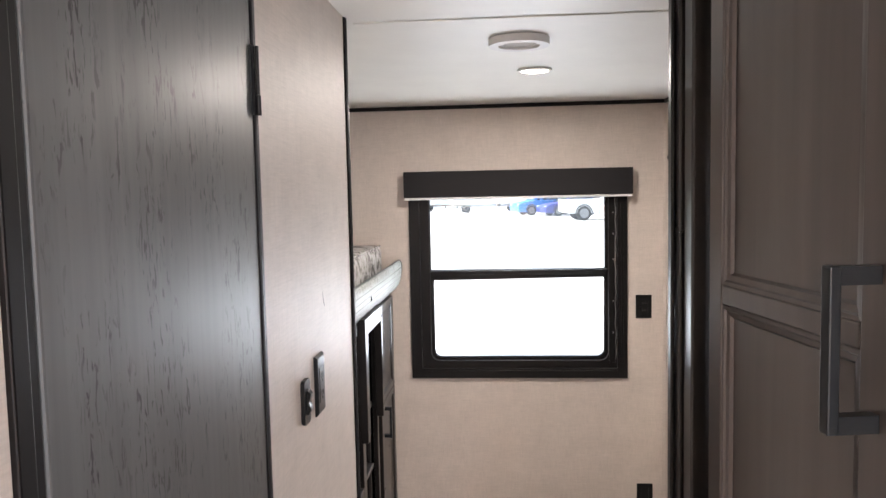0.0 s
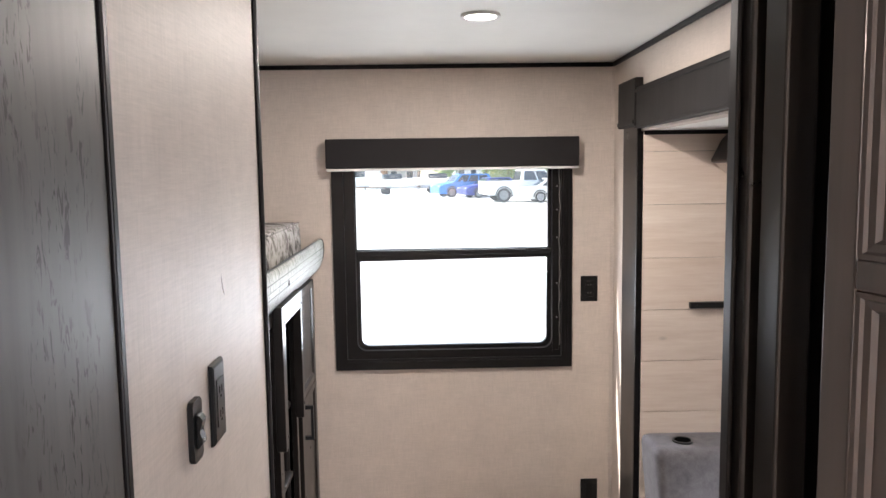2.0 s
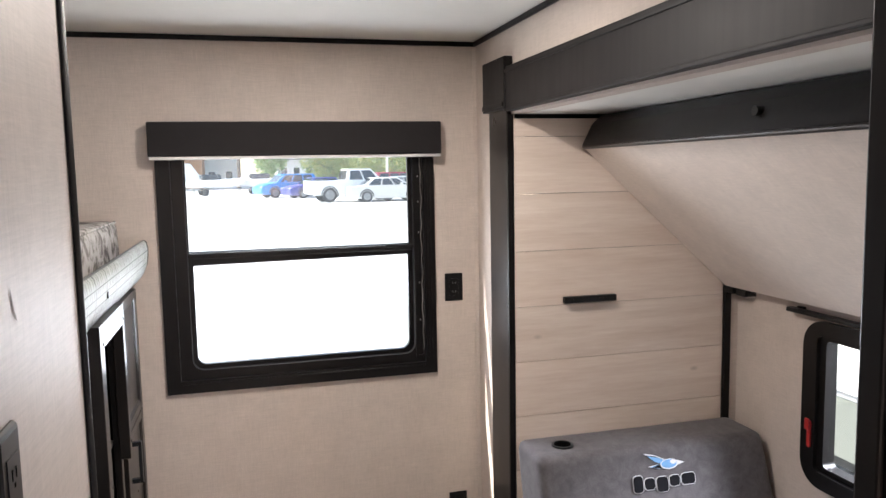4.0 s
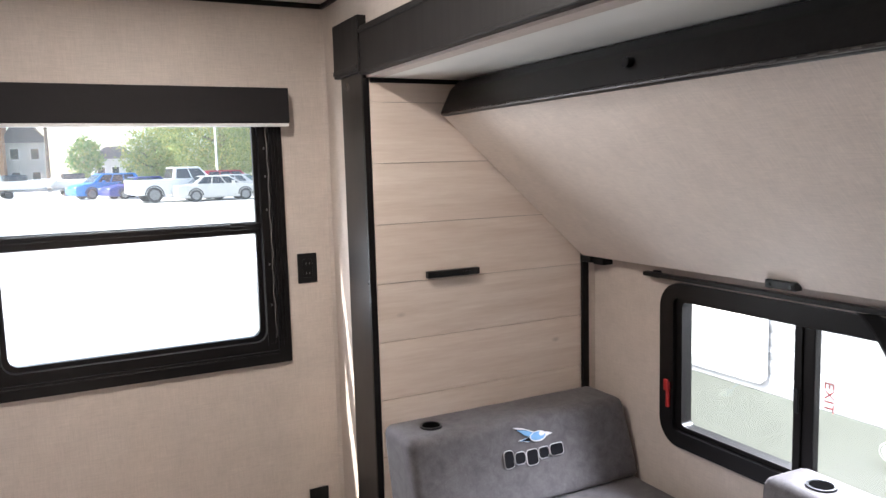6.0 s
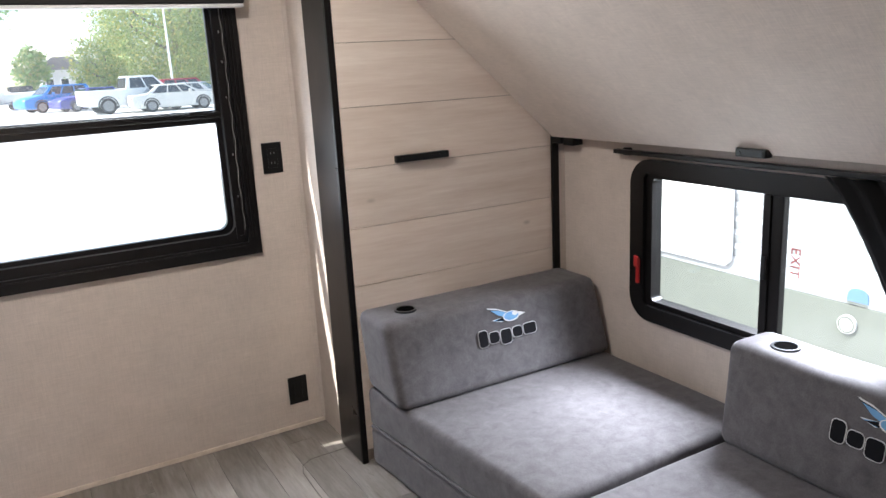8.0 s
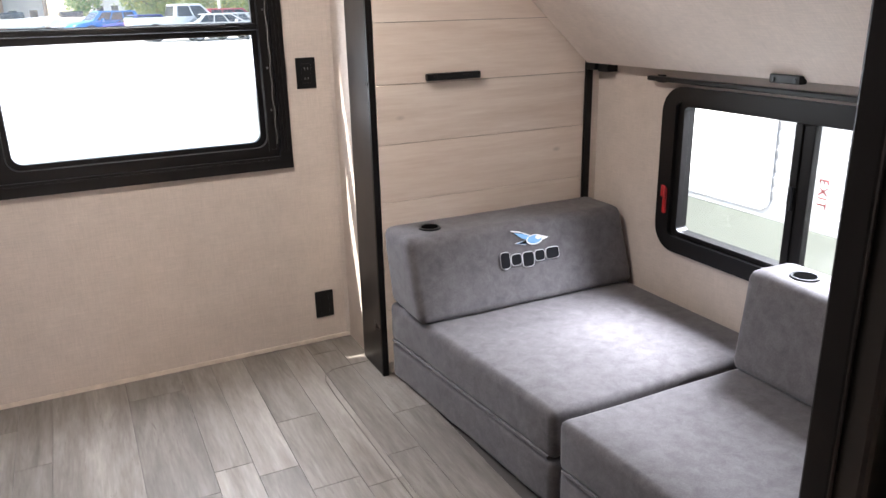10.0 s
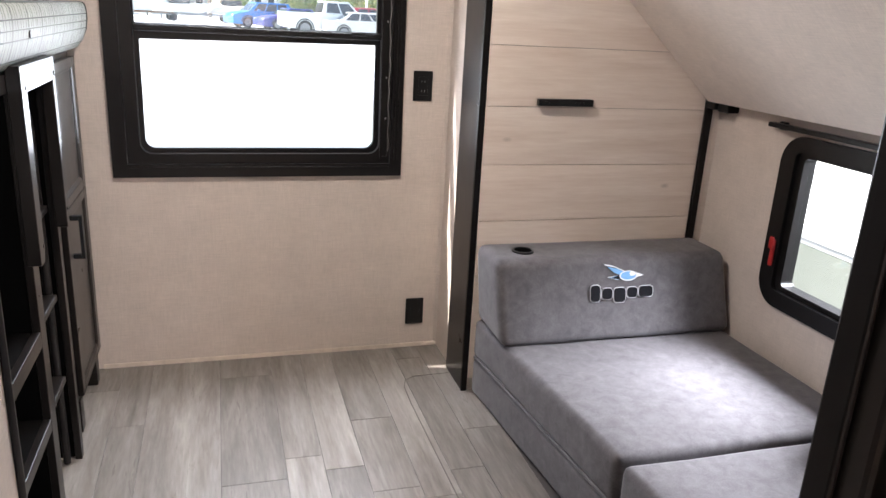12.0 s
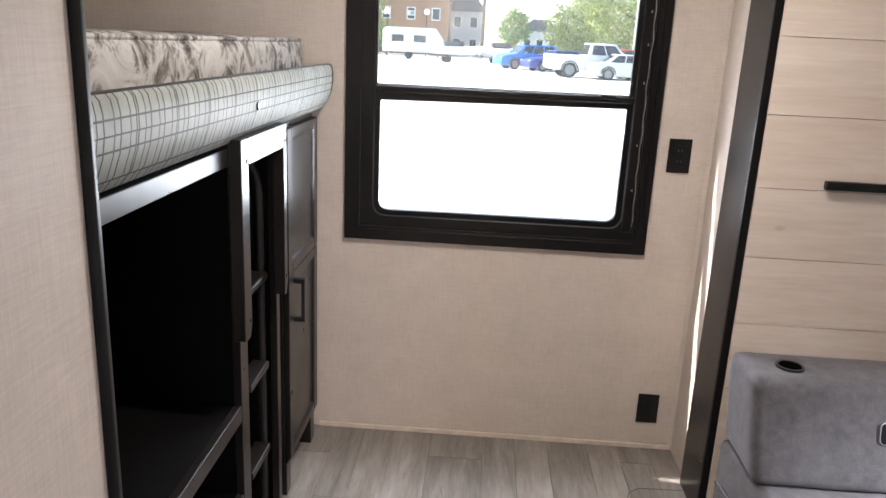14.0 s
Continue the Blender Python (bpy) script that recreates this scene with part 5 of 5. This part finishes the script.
# neighbouring trailer seen through the slide-out window
NX = 3.75
SIDING = plain("white_ribbed_siding", (0.235, 0.24, 0.25), 0.4, vary=0.05, scale=2, relief=0)
SKIRT = plain("grey_green_skirt", (0.105, 0.112, 0.098), 0.4, vary=0.08, scale=3, relief=0)
near = thing("parked_trailer", (NX + 1.2, 4.0, -0.85), "white ribbed-aluminium travel trailer parked alongside", "trailer")
outline = [(NX + 2.4, 0.04), (NX + 2.4, 2.3)]
steps = 27
for k in range(steps, -1, -1):
    z = 0.04 + (2.3 - 0.04) * k / steps
    outline += [(NX + 0.013, z + 0.030), (NX, z)] if k else [(NX, z)]
part("siding", prism(outline, "y", -4.0, 9.5), SIDING, near)
part("skirt", rbox(NX - 0.004, NX + 2.4, -4.0, 9.5, -0.36, 0.038, 0.004), SKIRT, near)
part("underframe", boxes((NX + 0.25, NX + 2.1, -3.8, 9.2, -0.55, -0.361)), TYRE, near)
for y in (1.2, 2.1):
    part("wheel", cyl((y, -0.50), "x", 0.35, NX + 0.15, NX + 0.38, 24), TYRE, near)
part("jack", boxes((NX + 1.1, NX + 1.2, 9.0, 9.1, -0.85, -0.5)), STEEL, near)
nw = part("window", ring(rounded(4.15, 5.75, 0.09, 0.88, 0.06, 6), rounded(4.21, 5.69, 0.15, 0.82, 0.05, 6), "x", NX - 0.03, NX - 0.005), plain("grey_window_rim", (0.42, 0.43, 0.42), 0.5), near)
part("pane", boxes((NX - 0.012, NX - 0.006, 4.205, 5.695, 0.145, 0.825)), plain("blind_white", (0.75, 0.75, 0.74), 0.15, vary=0.02), nw)
part("badge", prism(rounded(3.300, 3.415, 0.060, 0.135, 0.05, 6, (0.004, 0.004, 0.05, 0.05)), "x", NX - 0.008, NX - 0.003), plain("badge_blue", (0.07, 0.13, 0.24), 0.5), near, "blue round-topped badge")
part("badge_bar", boxes((NX - 0.010, NX - 0.0085, 3.303, 3.412, 0.048, 0.060)), SKIRT, near)
part("vent_cap", cyl((3.40, -0.07), "x", 0.052, NX - 0.022, NX - 0.0045, 24), plain("inlet_grey", (0.33, 0.33, 0.33), 0.4), near, "round white inlet cap")
part("vent_ring", ring([(3.40 + 0.045 * math.cos(2 * math.pi * k / 24), -0.07 + 0.045 * math.sin(2 * math.pi * k / 24)) for k in range(24)],
                       [(3.40 + 0.038 * math.cos(2 * math.pi * k / 24), -0.07 + 0.038 * math.sin(2 * math.pi * k / 24)) for k in range(24)], "x", NX - 0.026, NX - 0.0225), SKIRT, near)

# ---- planks of the slide-out's end wall ----
wall_end = bpy.data.objects["wall_slide_end"]
levels = [0.05, 0.257, 0.457, 0.657, 0.857, 1.056, 1.255, 1.458, 1.657, SL_TOP - 0.002]
for z0, z1 in zip(levels, levels[1:]):
    part("plank", rbox(0.9955, 1.8385, 3.4605, 3.4668, z0 + 0.0007, z1 - 0.0007, 0.0010, 1), PLANKWALL, wall_end)
structure("trim_slide_filler", boxes((1.8665, SL_OUT - 0.001, 3.452, 3.4665, 0.0, 1.09)), WALL, "beige strip in the slide-out corner")

# ---- vinyl floor planks ----
floor = bpy.data.objects["floor"]
edges = [-1.25, -1.06, -0.88, -0.70, -0.52, -0.38, -0.235, -0.13, 0.11, 0.30, 0.415, 0.535, 0.68, 0.79, 0.90, 1.04]
ends = {-0.38: (3.69,), -0.235: (3.43,), -0.13: (2.75,), 0.11: (3.715, 3.035), 0.30: (3.14,), 0.415: (3.057,), 0.535: (3.328, 2.92), 0.68: (2.86,), 0.79: (3.764, 2.98), 0.90: (3.20,)}
rng = random.Random(11)
for x0, x1 in zip(edges, edges[1:]):
    y, cuts = BACK - 0.001, list(ends.get(x0, (BACK - rng.uniform(0.12, 0.8),)))
    while y > REAR + 0.05:
        y1 = cuts.pop(0) if cuts else max(y - rng.uniform(0.6, 0.95), REAR + 0.01)
        part("plank", rbox(x0 + 0.0006, x1 - 0.0006, y1 + 0.0006, y - 0.0006, -0.0039, 0.0, 0.0006, 1), FLOORWOOD, floor)
        y = y1
